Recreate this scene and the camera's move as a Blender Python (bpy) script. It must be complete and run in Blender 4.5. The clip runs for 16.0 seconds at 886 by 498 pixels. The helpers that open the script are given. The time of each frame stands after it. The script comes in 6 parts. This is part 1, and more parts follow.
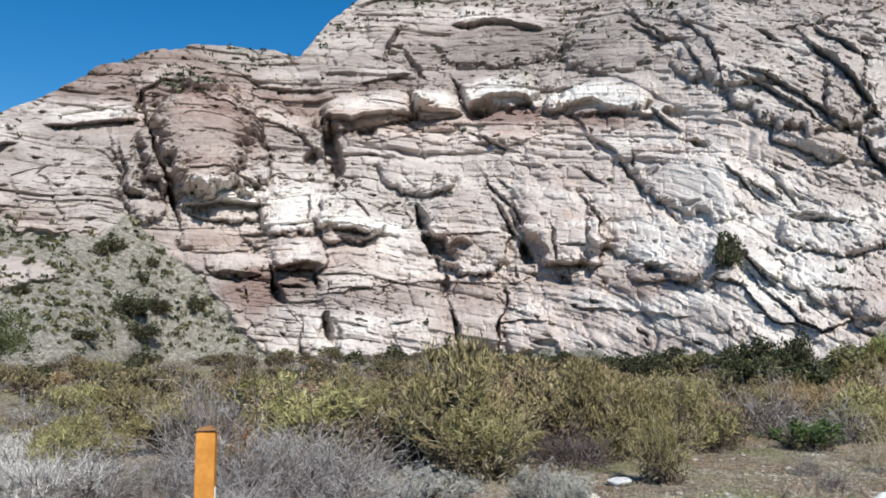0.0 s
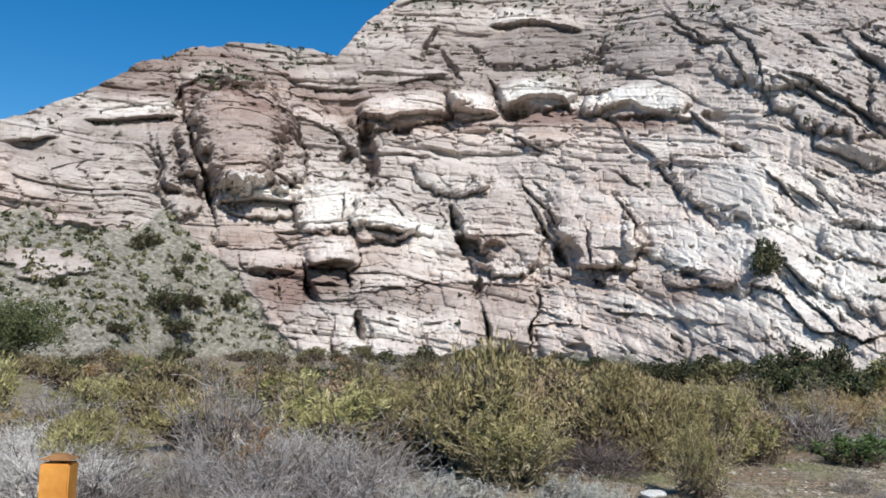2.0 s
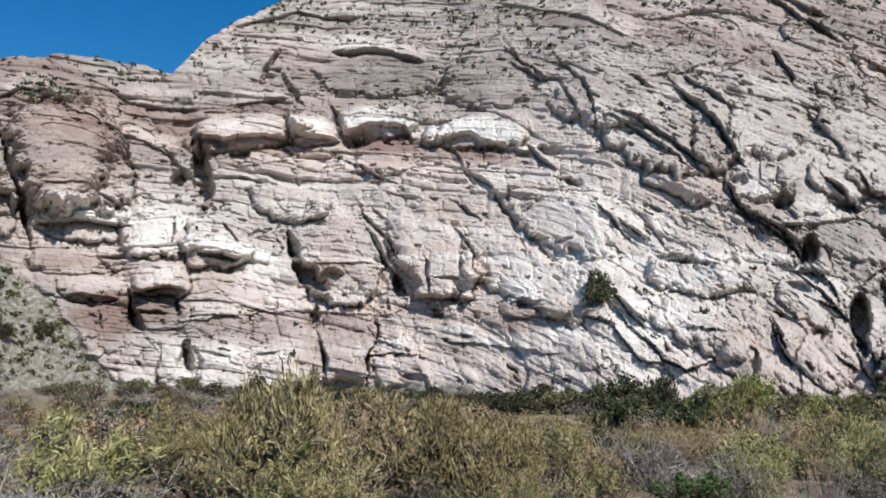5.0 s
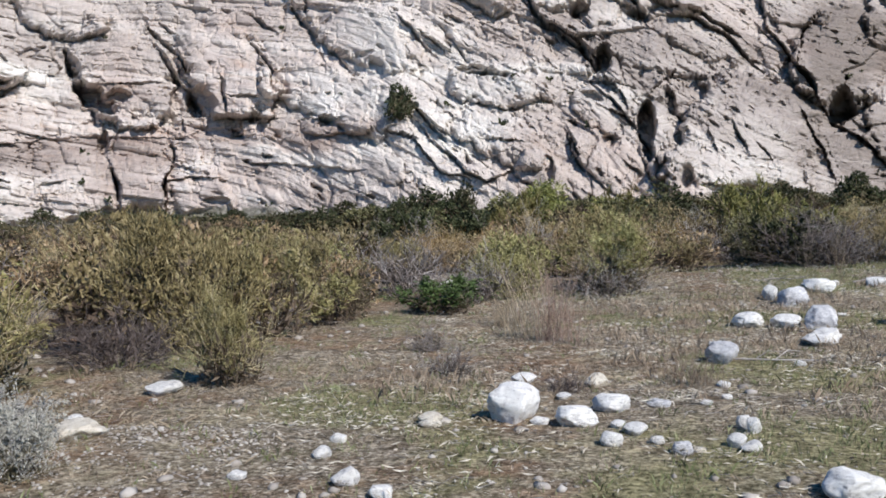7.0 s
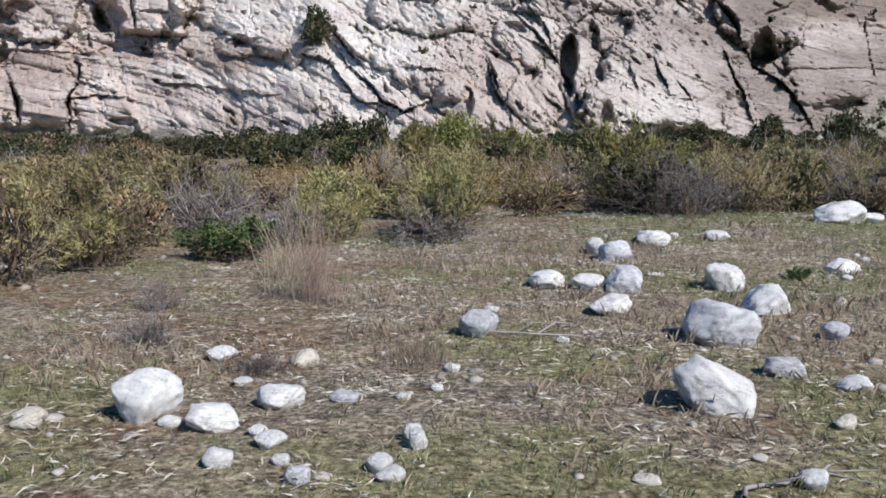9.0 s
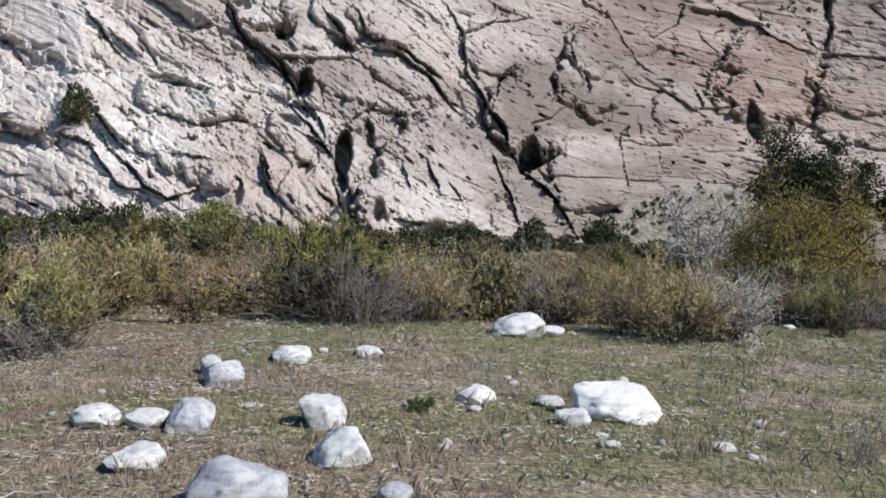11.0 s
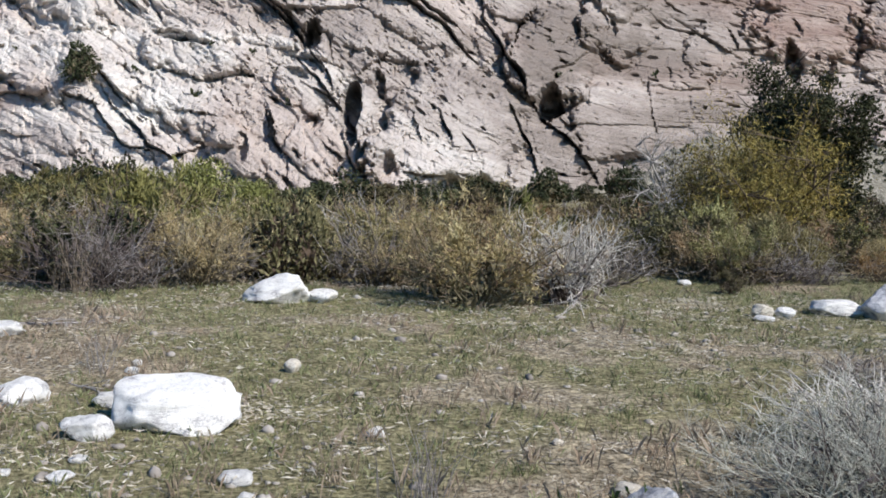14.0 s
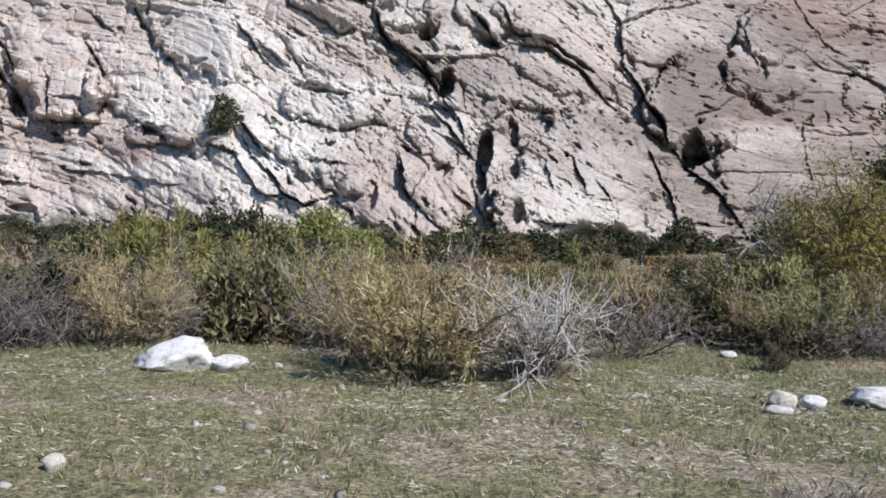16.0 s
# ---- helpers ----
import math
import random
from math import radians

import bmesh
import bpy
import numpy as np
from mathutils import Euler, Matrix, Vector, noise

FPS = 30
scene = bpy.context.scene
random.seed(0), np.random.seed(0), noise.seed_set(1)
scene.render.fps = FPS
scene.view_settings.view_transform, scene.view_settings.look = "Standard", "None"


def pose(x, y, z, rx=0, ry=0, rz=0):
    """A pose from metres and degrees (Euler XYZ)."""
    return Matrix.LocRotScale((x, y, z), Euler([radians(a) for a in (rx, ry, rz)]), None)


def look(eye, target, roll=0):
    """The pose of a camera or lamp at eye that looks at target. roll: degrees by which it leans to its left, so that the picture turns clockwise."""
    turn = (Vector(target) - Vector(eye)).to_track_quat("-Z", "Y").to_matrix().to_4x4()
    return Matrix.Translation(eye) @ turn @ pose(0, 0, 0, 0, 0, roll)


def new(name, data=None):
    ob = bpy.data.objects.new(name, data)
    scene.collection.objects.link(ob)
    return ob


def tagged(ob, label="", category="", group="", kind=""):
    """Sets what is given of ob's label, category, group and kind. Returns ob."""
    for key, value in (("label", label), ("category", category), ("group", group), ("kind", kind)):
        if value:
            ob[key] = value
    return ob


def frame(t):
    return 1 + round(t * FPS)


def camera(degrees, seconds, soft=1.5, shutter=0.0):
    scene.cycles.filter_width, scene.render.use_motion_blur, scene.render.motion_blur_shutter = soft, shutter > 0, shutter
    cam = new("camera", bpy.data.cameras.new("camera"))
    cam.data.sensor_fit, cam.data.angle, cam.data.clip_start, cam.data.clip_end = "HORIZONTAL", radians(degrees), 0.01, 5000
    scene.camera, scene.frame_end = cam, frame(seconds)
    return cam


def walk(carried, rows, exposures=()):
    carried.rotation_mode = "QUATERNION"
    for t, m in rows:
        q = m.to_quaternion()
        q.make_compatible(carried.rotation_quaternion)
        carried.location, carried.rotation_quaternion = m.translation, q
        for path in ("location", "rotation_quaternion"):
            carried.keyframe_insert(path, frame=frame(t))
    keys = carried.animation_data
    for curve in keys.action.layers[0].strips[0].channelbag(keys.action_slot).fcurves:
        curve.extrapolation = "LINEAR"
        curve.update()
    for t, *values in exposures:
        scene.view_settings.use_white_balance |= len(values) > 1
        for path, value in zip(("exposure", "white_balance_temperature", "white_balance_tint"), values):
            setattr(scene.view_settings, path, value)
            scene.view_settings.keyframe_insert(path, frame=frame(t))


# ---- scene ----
cam = camera(52.0, 16.0, soft=1.75)
PATH = [
    (0, (3.361, -1.104, 1.597), (2.31, 0.584, 1.815), 0.1),
    (0.5, (3.351, -1.044, 1.59), (2.217, 0.591, 1.794), 0.4),
    (1, (3.329, -0.956, 1.589), (2.178, 0.669, 1.782), 0.5),
    (1.5, (3.261, -0.841, 1.595), (2.128, 0.795, 1.796), 0.9),
    (2, (3.156, -0.681, 1.592), (2.043, 0.966, 1.812), 1.5),
    (2.5, (3.19, -0.593, 1.576), (2.094, 1.062, 1.819), 2.3),
    (3, (3.223, -0.412, 1.576), (2.143, 1.251, 1.84), 2.2),
    (3.2, (3.181, -0.299, 1.58), (2.113, 1.369, 1.854), 2.0),
    (5.3, (2.553, 1.303, 1.657), (1.82, 3.138, 1.966), 1.1),
    (5.5, (2.563, 1.416, 1.645), (1.881, 3.268, 1.966), 1.1),
    (6, (2.696, 1.66, 1.59), (2.126, 3.562, 1.836), 0.9),
    (6.4, (2.911, 2.04, 1.543), (2.419, 3.977, 1.628), -0.1),
    (6.5, (2.95, 2.141, 1.538), (2.474, 4.083, 1.565), -0.3),
    (7, (3.185, 2.617, 1.495), (2.756, 4.567, 1.39), -1.7),
    (7.5, (3.578, 3.057, 1.505), (3.187, 5.019, 1.526), -1.6),
    (8, (3.899, 3.582, 1.523), (3.552, 5.545, 1.361), -0.6),
    (8.5, (4.235, 3.865, 1.565), (3.9, 5.817, 1.283), -0.0),
    (9, (4.542, 4.317, 1.514), (4.261, 6.28, 1.255), 0.3),
    (9.5, (4.866, 4.725, 1.563), (4.656, 6.705, 1.376), 0.7),
    (10, (5.299, 5.185, 1.606), (5.188, 7.18, 1.52), 0.8),
    (10.2, (5.483, 5.346, 1.61), (5.427, 7.345, 1.554), 1.2),
    (12.3, (7.762, 6.891, 1.608), (8.136, 8.856, 1.569), 3.3),
    (12.5, (8.011, 6.955, 1.614), (8.378, 8.92, 1.562), 3.2),
    (13, (8.66, 7.214, 1.627), (8.967, 9.188, 1.545), 2.3),
    (13.5, (9.291, 7.779, 1.595), (9.495, 9.766, 1.483), 1.4),
    (14, (10.001, 8.145, 1.583), (10.066, 10.139, 1.436), 1.3),
    (14.5, (10.621, 8.578, 1.576), (10.543, 10.565, 1.355), 1.4),
    (15, (11.08, 9.207, 1.531), (10.87, 11.178, 1.262), 1.7),
    (15.5, (11.612, 9.69, 1.625), (11.318, 11.662, 1.468), 1.7),
    (16, (12.231, 10.054, 1.648), (11.956, 12.034, 1.599), 1.7),
]
walk(cam, [(t, look(eye, target, roll)) for t, eye, target, roll in PATH], [(0, 0.19, 6400, 7), (6, 0.09, 6400, 9), (8, 0.05, 6400, 11), (10, 0.0, 6350, 11), (12.7, 0.03, 6500, 9.5), (14, 0.1, 6450, 10), (15.5, 0.15, 6300, 11), (16, 0.1, 6320, 11)])

# ---- world, sun, exposure ----
SUN = Vector((0.585, -0.435, 0.685)).normalized()
world = bpy.data.worlds.new("sky")
scene.world = world
world.use_nodes = True
sky = world.node_tree.nodes.new("ShaderNodeTexSky")
sky.sky_type, sky.sun_disc = "NISHITA", False
sky.sun_elevation = math.asin(SUN.z)
sky.sun_rotation = math.atan2(SUN.x, SUN.y)
sky.altitude, sky.air_density, sky.dust_density, sky.ozone_density = 900, 1.0, 0.3, 2.0
rich = world.node_tree.nodes.new("ShaderNodeHueSaturation")
rich.inputs["Saturation"].default_value, rich.inputs["Value"].default_value = 1.45, 1.5
world.node_tree.links.new(sky.outputs[0], rich.inputs["Color"])
world.node_tree.links.new(rich.outputs[0], world.node_tree.nodes["Background"].inputs[0])
world.node_tree.nodes["Background"].inputs[1].default_value = 0.068
lamp = bpy.data.lights.new("sun", "SUN")
lamp.energy, lamp.angle, lamp.color = 5.0, radians(0.55), (1.0, 0.95, 0.88)
new("sun", lamp).matrix_world = look(SUN * 200, (0, 0, 0))


# ---- materials ----
def mat(name, rough=0.9, gloss=0.25):
    m = bpy.data.materials.new(name)
    m.use_nodes = True
    b = m.node_tree.nodes["Principled BSDF"]
    b.inputs["Roughness"].default_value, b.inputs["Specular IOR Level"].default_value = rough, gloss
    return m, m.node_tree.nodes, m.node_tree.links, b


def noise_node(nodes, links, vec, scale, detail=5, rough=0.6):
    n = nodes.new("ShaderNodeTexNoise")
    n.inputs["Scale"].default_value, n.inputs["Detail"].default_value, n.inputs["Roughness"].default_value = scale, detail, rough
    links.new(vec, n.inputs["Vector"])
    return n.outputs["Fac"]


def ramp(nodes, links, fac, *stops):
    r = nodes.new("ShaderNodeValToRGB")
    e = r.color_ramp.elements
    while len(e) < len(stops):
        e.new(0.5)
    for el, (at, c) in zip(e, stops):
        el.position, el.color = at, (*c, 1) if len(c) == 3 else c
    links.new(fac, r.inputs[0])
    return r.outputs[0]


def mix(nodes, links, fac, a, b, kind="MIX"):
    n = nodes.new("ShaderNodeMix")
    n.data_type, n.blend_type = "RGBA", kind
    for socket, v in ((n.inputs[0], fac), (n.inputs[6], a), (n.inputs[7], b)):
        if isinstance(v, (int, float)):
            socket.default_value = v
        elif isinstance(v, tuple):
            socket.default_value = (*v, 1)
        else:
            links.new(v, socket)
    return n.outputs[2]


def calc(nodes, links, op, a, b, clamp=False):
    n = nodes.new("ShaderNodeMath")
    n.operation, n.use_clamp = op, clamp
    for socket, v in zip(n.inputs, (a, b)):
        if isinstance(v, (int, float)):
            socket.default_value = v
        else:
            links.new(v, socket)
    return n.outputs[0]


def attr(nodes, name):
    n = nodes.new("ShaderNodeAttribute")
    n.attribute_name = name
    return n.outputs["Fac"]


def bumped(nodes, links, b, height, strength, distance):
    n = nodes.new("ShaderNodeBump")
    n.inputs["Strength"].default_value, n.inputs["Distance"].default_value = strength, distance
    links.new(height, n.inputs["Height"])
    links.new(n.outputs[0], b.inputs["Normal"])


def grainy(name, dark, light, scale=6, rough=0.9, bump=0.4, dist=0.02, gloss=0.2, vary=0.25):
    """Two scales of grain between two colours, and each object a little lighter or darker."""
    m, nodes, links, b = mat(name, rough, gloss)
    v = nodes.new("ShaderNodeTexCoord").outputs["Object"]
    big, fine = noise_node(nodes, links, v, scale), noise_node(nodes, links, v, scale * 9, 3)
    f = calc(nodes, links, "ADD", calc(nodes, links, "MULTIPLY", big, 0.65), calc(nodes, links, "MULTIPLY", fine, 0.35))
    c = ramp(nodes, links, f, (0.36, dark), (0.64, light))
    rnd = nodes.new("ShaderNodeObjectInfo").outputs["Random"]
    k = calc(nodes, links, "ADD", calc(nodes, links, "MULTIPLY", rnd, vary), 1 - vary / 2)
    hsv = nodes.new("ShaderNodeHueSaturation")
    links.new(k, hsv.inputs["Value"])
    links.new(c, hsv.inputs["Color"])
    links.new(hsv.outputs[0], b.inputs["Base Color"])
    bumped(nodes, links, b, f, bump, dist)
    return m


def granite(name, dark, middle, light):
    """Speckled stone with cloudy patches and faint bands."""
    m, nodes, links, b = mat(name, 0.85, 0.2)
    v = nodes.new("ShaderNodeTexCoord").outputs["Object"]
    stretch = nodes.new("ShaderNodeMapping")
    stretch.inputs["Rotation"].default_value, stretch.inputs["Scale"].default_value = (0.5, 0.7, 0.2), (0.7, 0.7, 4.0)
    links.new(v, stretch.inputs["Vector"])
    big, bands, fine = noise_node(nodes, links, v, 2.2, 5, 0.65), noise_node(nodes, links, stretch.outputs[0], 1.6, 5, 0.65), noise_node(nodes, links, v, 30, 3, 0.7)
    f = calc(nodes, links, "ADD", calc(nodes, links, "MULTIPLY", big, 0.5), calc(nodes, links, "MULTIPLY", bands, 0.22))
    f = calc(nodes, links, "ADD", f, calc(nodes, links, "MULTIPLY", fine, 0.28))
    c = ramp(nodes, links, f, (0.40, dark), (0.465, middle), (0.55, light))
    hsv = nodes.new("ShaderNodeHueSaturation")
    rnd = nodes.new("ShaderNodeObjectInfo").outputs["Random"]
    links.new(calc(nodes, links, "ADD", calc(nodes, links, "MULTIPLY", rnd, 0.22), 0.86), hsv.inputs["Value"])
    links.new(c, hsv.inputs["Color"])
    links.new(hsv.outputs[0], b.inputs["Base Color"])
    bumped(nodes, links, b, f, 0.6, 0.07)
    return m


def leafy(name, a, b_, tip):
    """Leaves or twigs that differ from one to the next."""
    m, nodes, links, b = mat(name, 0.75, 0.2)
    geo = nodes.new("ShaderNodeNewGeometry").outputs["Random Per Island"]
    rnd = nodes.new("ShaderNodeObjectInfo").outputs["Random"]
    clump = noise_node(nodes, links, nodes.new("ShaderNodeTexCoord").outputs["Object"], 5.0, 3)
    k = calc(nodes, links, "ADD", calc(nodes, links, "MULTIPLY", geo, 0.42), calc(nodes, links, "MULTIPLY", calc(nodes, links, "SUBTRACT", clump, 0.28), 1.45), True)
    c = ramp(nodes, links, k, (0.08, a), (0.5, b_), (0.95, tip))
    hsv = nodes.new("ShaderNodeHueSaturation")
    links.new(calc(nodes, links, "ADD", calc(nodes, links, "MULTIPLY", rnd, 0.4), 0.8), hsv.inputs["Value"])
    links.new(calc(nodes, links, "ADD", calc(nodes, links, "MULTIPLY", rnd, 0.05), 0.475), hsv.inputs["Hue"])
    links.new(c, hsv.inputs["Color"])
    links.new(hsv.outputs[0], b.inputs["Base Color"])
    return m


def rock_face_material():
    m, nodes, links, b = mat("banded_sandstone", 0.95, 0.15)
    pos = nodes.new("ShaderNodeTexCoord").outputs["Object"]
    bed, tone, soil, warm, along = attr(nodes, "bed"), attr(nodes, "tone"), attr(nodes, "soil"), attr(nodes, "warm"), attr(nodes, "along")

    def layered(across, up):
        vec = nodes.new("ShaderNodeCombineXYZ")
        links.new(calc(nodes, links, "MULTIPLY", along, across), vec.inputs[0])
        links.new(calc(nodes, links, "MULTIPLY", bed, up), vec.inputs[1])
        return vec.outputs[0]

    fine = noise_node(nodes, links, layered(0.30, 2.6), 1.0, 6, 0.68)
    beds = noise_node(nodes, links, layered(0.045, 0.38), 1.0, 6, 0.62)
    blotch = noise_node(nodes, links, pos, 0.22, 6, 0.62)
    grain = noise_node(nodes, links, pos, 1.6, 6, 0.7)
    f = calc(nodes, links, "ADD", calc(nodes, links, "MULTIPLY", fine, 0.30), calc(nodes, links, "MULTIPLY", blotch, 0.30))
    f = calc(nodes, links, "ADD", f, calc(nodes, links, "MULTIPLY", beds, 0.40))
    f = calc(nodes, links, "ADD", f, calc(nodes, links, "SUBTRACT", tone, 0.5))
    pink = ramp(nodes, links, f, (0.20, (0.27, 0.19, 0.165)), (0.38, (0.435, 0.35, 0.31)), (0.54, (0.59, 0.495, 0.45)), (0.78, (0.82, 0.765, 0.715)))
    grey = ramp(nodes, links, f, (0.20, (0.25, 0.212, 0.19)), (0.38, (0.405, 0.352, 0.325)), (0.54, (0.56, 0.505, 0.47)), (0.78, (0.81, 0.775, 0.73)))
    rock = mix(nodes, links, warm, grey, pink)
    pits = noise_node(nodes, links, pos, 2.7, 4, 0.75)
    # pits are darkened in the colour too, like shade in small pockets
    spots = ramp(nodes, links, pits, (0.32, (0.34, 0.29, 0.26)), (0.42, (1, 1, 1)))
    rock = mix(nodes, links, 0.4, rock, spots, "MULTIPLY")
    # iron stains drawn out along the beds
    stain = ramp(nodes, links, noise_node(nodes, links, layered(0.09, 0.9), 1.0, 5, 0.65), (0.56, (1, 1, 1)), (0.70, (0.86, 0.72, 0.60)))
    rock = mix(nodes, links, calc(nodes, links, "MULTIPLY", warm, 0.7), rock, stain, "MULTIPLY")
    earth = ramp(nodes, links, grain, (0.3, (0.10, 0.095, 0.07)), (0.5, (0.24, 0.222, 0.185)), (0.7, (0.46, 0.43, 0.38)))
    cover = calc(nodes, links, "ADD", soil, calc(nodes, links, "MULTIPLY", calc(nodes, links, "SUBTRACT", grain, 0.5), 0.9))
    cover = ramp(nodes, links, cover, (0.42, (0, 0, 0)), (0.6, (1, 1, 1)))
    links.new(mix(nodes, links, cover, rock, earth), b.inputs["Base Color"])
    h = calc(nodes, links, "ADD", calc(nodes, links, "MULTIPLY", fine, 0.9), calc(nodes, links, "MULTIPLY", grain, 0.5))
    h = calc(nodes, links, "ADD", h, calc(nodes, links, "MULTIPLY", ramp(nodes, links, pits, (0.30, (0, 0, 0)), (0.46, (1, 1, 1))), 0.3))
    bumped(nodes, links, b, h, 0.85, 0.42)
    return m


def ground_material():
    m, nodes, links, b = mat("dry_wash_ground", 0.95, 0.1)
    pos = nodes.new("ShaderNodeTexCoord").outputs["Object"]
    fine, mid, big = noise_node(nodes, links, pos, 26, 5, 0.7), noise_node(nodes, links, pos, 2.6, 6, 0.65), noise_node(nodes, links, pos, 0.35, 4)
    dirt = ramp(nodes, links, fine, (0.36, (0.078, 0.062, 0.044)), (0.5, (0.225, 0.186, 0.138)), (0.64, (0.50, 0.445, 0.365)))
    straw = ramp(nodes, links, fine, (0.36, (0.11, 0.087, 0.056)), (0.64, (0.56, 0.485, 0.355)))
    green = ramp(nodes, links, fine, (0.36, (0.076, 0.072, 0.033)), (0.64, (0.378, 0.345, 0.20)))
    patch = noise_node(nodes, links, pos, 0.9, 5, 0.65)
    rust = ramp(nodes, links, fine, (0.36, (0.09, 0.052, 0.032)), (0.64, (0.34, 0.22, 0.14)))
    f = calc(nodes, links, "ADD", calc(nodes, links, "MULTIPLY", mid, 0.45), calc(nodes, links, "MULTIPLY", big, 0.55))
    dirt = mix(nodes, links, calc(nodes, links, "SUBTRACT", 0.92, calc(nodes, links, "MULTIPLY", attr(nodes, "rusty"), 0.92)), dirt, straw)
    c = mix(nodes, links, ramp(nodes, links, patch, (0.50, (0, 0, 0)), (0.60, (0.9, 0.9, 0.9))), dirt, straw)
    c = mix(nodes, links, ramp(nodes, links, f, (0.40, (0.85, 0.85, 0.85)), (0.51, (0, 0, 0))), c, mix(nodes, links, attr(nodes, "rusty"), straw, rust))
    g = calc(nodes, links, "ADD", calc(nodes, links, "MULTIPLY", calc(nodes, links, "ADD", mid, patch), 0.5), calc(nodes, links, "MULTIPLY", attr(nodes, "green"), 0.42))
    c = mix(nodes, links, ramp(nodes, links, g, (0.54, (0, 0, 0)), (0.82, (0.9, 0.9, 0.9))), c, green)
    shade = ramp(nodes, links, noise_node(nodes, links, pos, 7.5, 5, 0.7), (0.36, (0.30, 0.285, 0.26)), (0.50, (0.88, 0.88, 0.88)), (0.66, (1.42, 1.40, 1.34)))
    c = mix(nodes, links, 0.75, c, shade, "MULTIPLY")
    links.new(c, b.inputs["Base Color"])
    bumped(nodes, links, b, calc(nodes, links, "ADD", fine, mid), 0.7, 0.04)
    return m


ROCK, GROUND = rock_face_material(), ground_material()
WHITE_STONE = granite("white_granite", (0.36, 0.345, 0.36), (0.70, 0.685, 0.67), (0.86, 0.845, 0.82))
GREY_STONE = granite("grey_granite", (0.20, 0.20, 0.225), (0.47, 0.47, 0.495), (0.66, 0.655, 0.67))
CREAM_STONE = granite("cream_sandstone", (0.40, 0.34, 0.27), (0.64, 0.58, 0.49), (0.76, 0.71, 0.62))
POST_WOOD = grainy("stained_wood", (0.40, 0.16, 0.03), (0.58, 0.27, 0.06), 14, 0.7, 0.3, 0.004)
POST_CAP = grainy("weathered_wood_end", (0.22, 0.11, 0.045), (0.40, 0.21, 0.09), 18, 0.8, 0.3, 0.004)
PAPER = grainy("pale_sticker", (0.70, 0.66, 0.55), (0.80, 0.77, 0.68), 40, 0.6, 0.1, 0.001)
SAGE_TWIG = leafy("grey_green_twigs", (0.15, 0.148, 0.125), (0.36, 0.355, 0.31), (0.60, 0.59, 0.53))
GREY_TWIG = leafy("grey_twigs", (0.1, 0.09, 0.086), (0.3, 0.276, 0.265), (0.56, 0.525, 0.51))
# brown wood, dark enough to stand for the shade inside leafy shrubs
SHADED_TWIG = leafy("shaded_brown_twigs", (0.05, 0.038, 0.026), (0.125, 0.098, 0.066), (0.24, 0.195, 0.135))
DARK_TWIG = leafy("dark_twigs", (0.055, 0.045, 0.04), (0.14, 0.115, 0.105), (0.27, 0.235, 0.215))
PALE_TWIG = leafy("bleached_twigs", (0.24, 0.215, 0.2), (0.5, 0.465, 0.435), (0.76, 0.72, 0.675))
LITTER = leafy("leaf_litter", (0.065, 0.046, 0.033), (0.26, 0.21, 0.16), (0.7, 0.645, 0.56))
TAN_TWIG = leafy("tan_twigs", (0.19, 0.135, 0.08), (0.38, 0.295, 0.18), (0.59, 0.495, 0.345))
YELLOW_LEAF = leafy("yellow_green_leaves", (0.056, 0.05, 0.021), (0.235, 0.205, 0.088), (0.49, 0.435, 0.235))
ORANGE_LEAF = leafy("rusty_leaves", (0.12, 0.078, 0.036), (0.35, 0.255, 0.135), (0.56, 0.465, 0.3))
RUST_LEAF = leafy("dark_rust_leaves", (0.09, 0.06, 0.016), (0.29, 0.205, 0.06), (0.46, 0.37, 0.15))
OLIVE_LEAF = leafy("olive_leaves", (0.035, 0.035, 0.016), (0.13, 0.122, 0.058), (0.27, 0.245, 0.135))
DARK_LEAF = leafy("dark_leaves", (0.018, 0.022, 0.010), (0.042, 0.047, 0.022), (0.095, 0.10, 0.048))
DUSKY_LEAF = leafy("dusky_green_leaves", (0.028, 0.034, 0.014), (0.072, 0.08, 0.034), (0.16, 0.165, 0.078))
GREEN_LEAF = leafy("green_leaves", (0.026, 0.052, 0.016), (0.07, 0.115, 0.036), (0.17, 0.22, 0.09))
LIME_LEAF = leafy("lime_leaves", (0.058, 0.06, 0.018), (0.185, 0.18, 0.058), (0.36, 0.34, 0.145))
PALE_LEAF = leafy("grey_green_leaves", (0.19, 0.185, 0.16), (0.36, 0.35, 0.31), (0.53, 0.52, 0.47))
STRAW = leafy("straw", (0.19, 0.15, 0.095), (0.36, 0.3, 0.21), (0.52, 0.455, 0.345))
GRAVEL = leafy("pebble_stone", (0.24, 0.22, 0.19), (0.41, 0.38, 0.335), (0.62, 0.59, 0.54))
PALE_STRAW = leafy("bleached_straw", (0.30, 0.26, 0.20), (0.55, 0.50, 0.42), (0.76, 0.72, 0.63))
PINK_STRAW = leafy("pinkish_straw", (0.26, 0.185, 0.13), (0.48, 0.37, 0.275), (0.68, 0.57, 0.46))
RUST_STRAW = leafy("rusty_straw", (0.16, 0.08, 0.025), (0.29, 0.16, 0.055), (0.42, 0.28, 0.12))
GRASS = leafy("short_grass", (0.07, 0.08, 0.034), (0.172, 0.184, 0.086), (0.36, 0.365, 0.22))
BARK = grainy("bark", (0.06, 0.05, 0.04), (0.16, 0.13, 0.10), 10, 0.95, 0.6, 0.02)


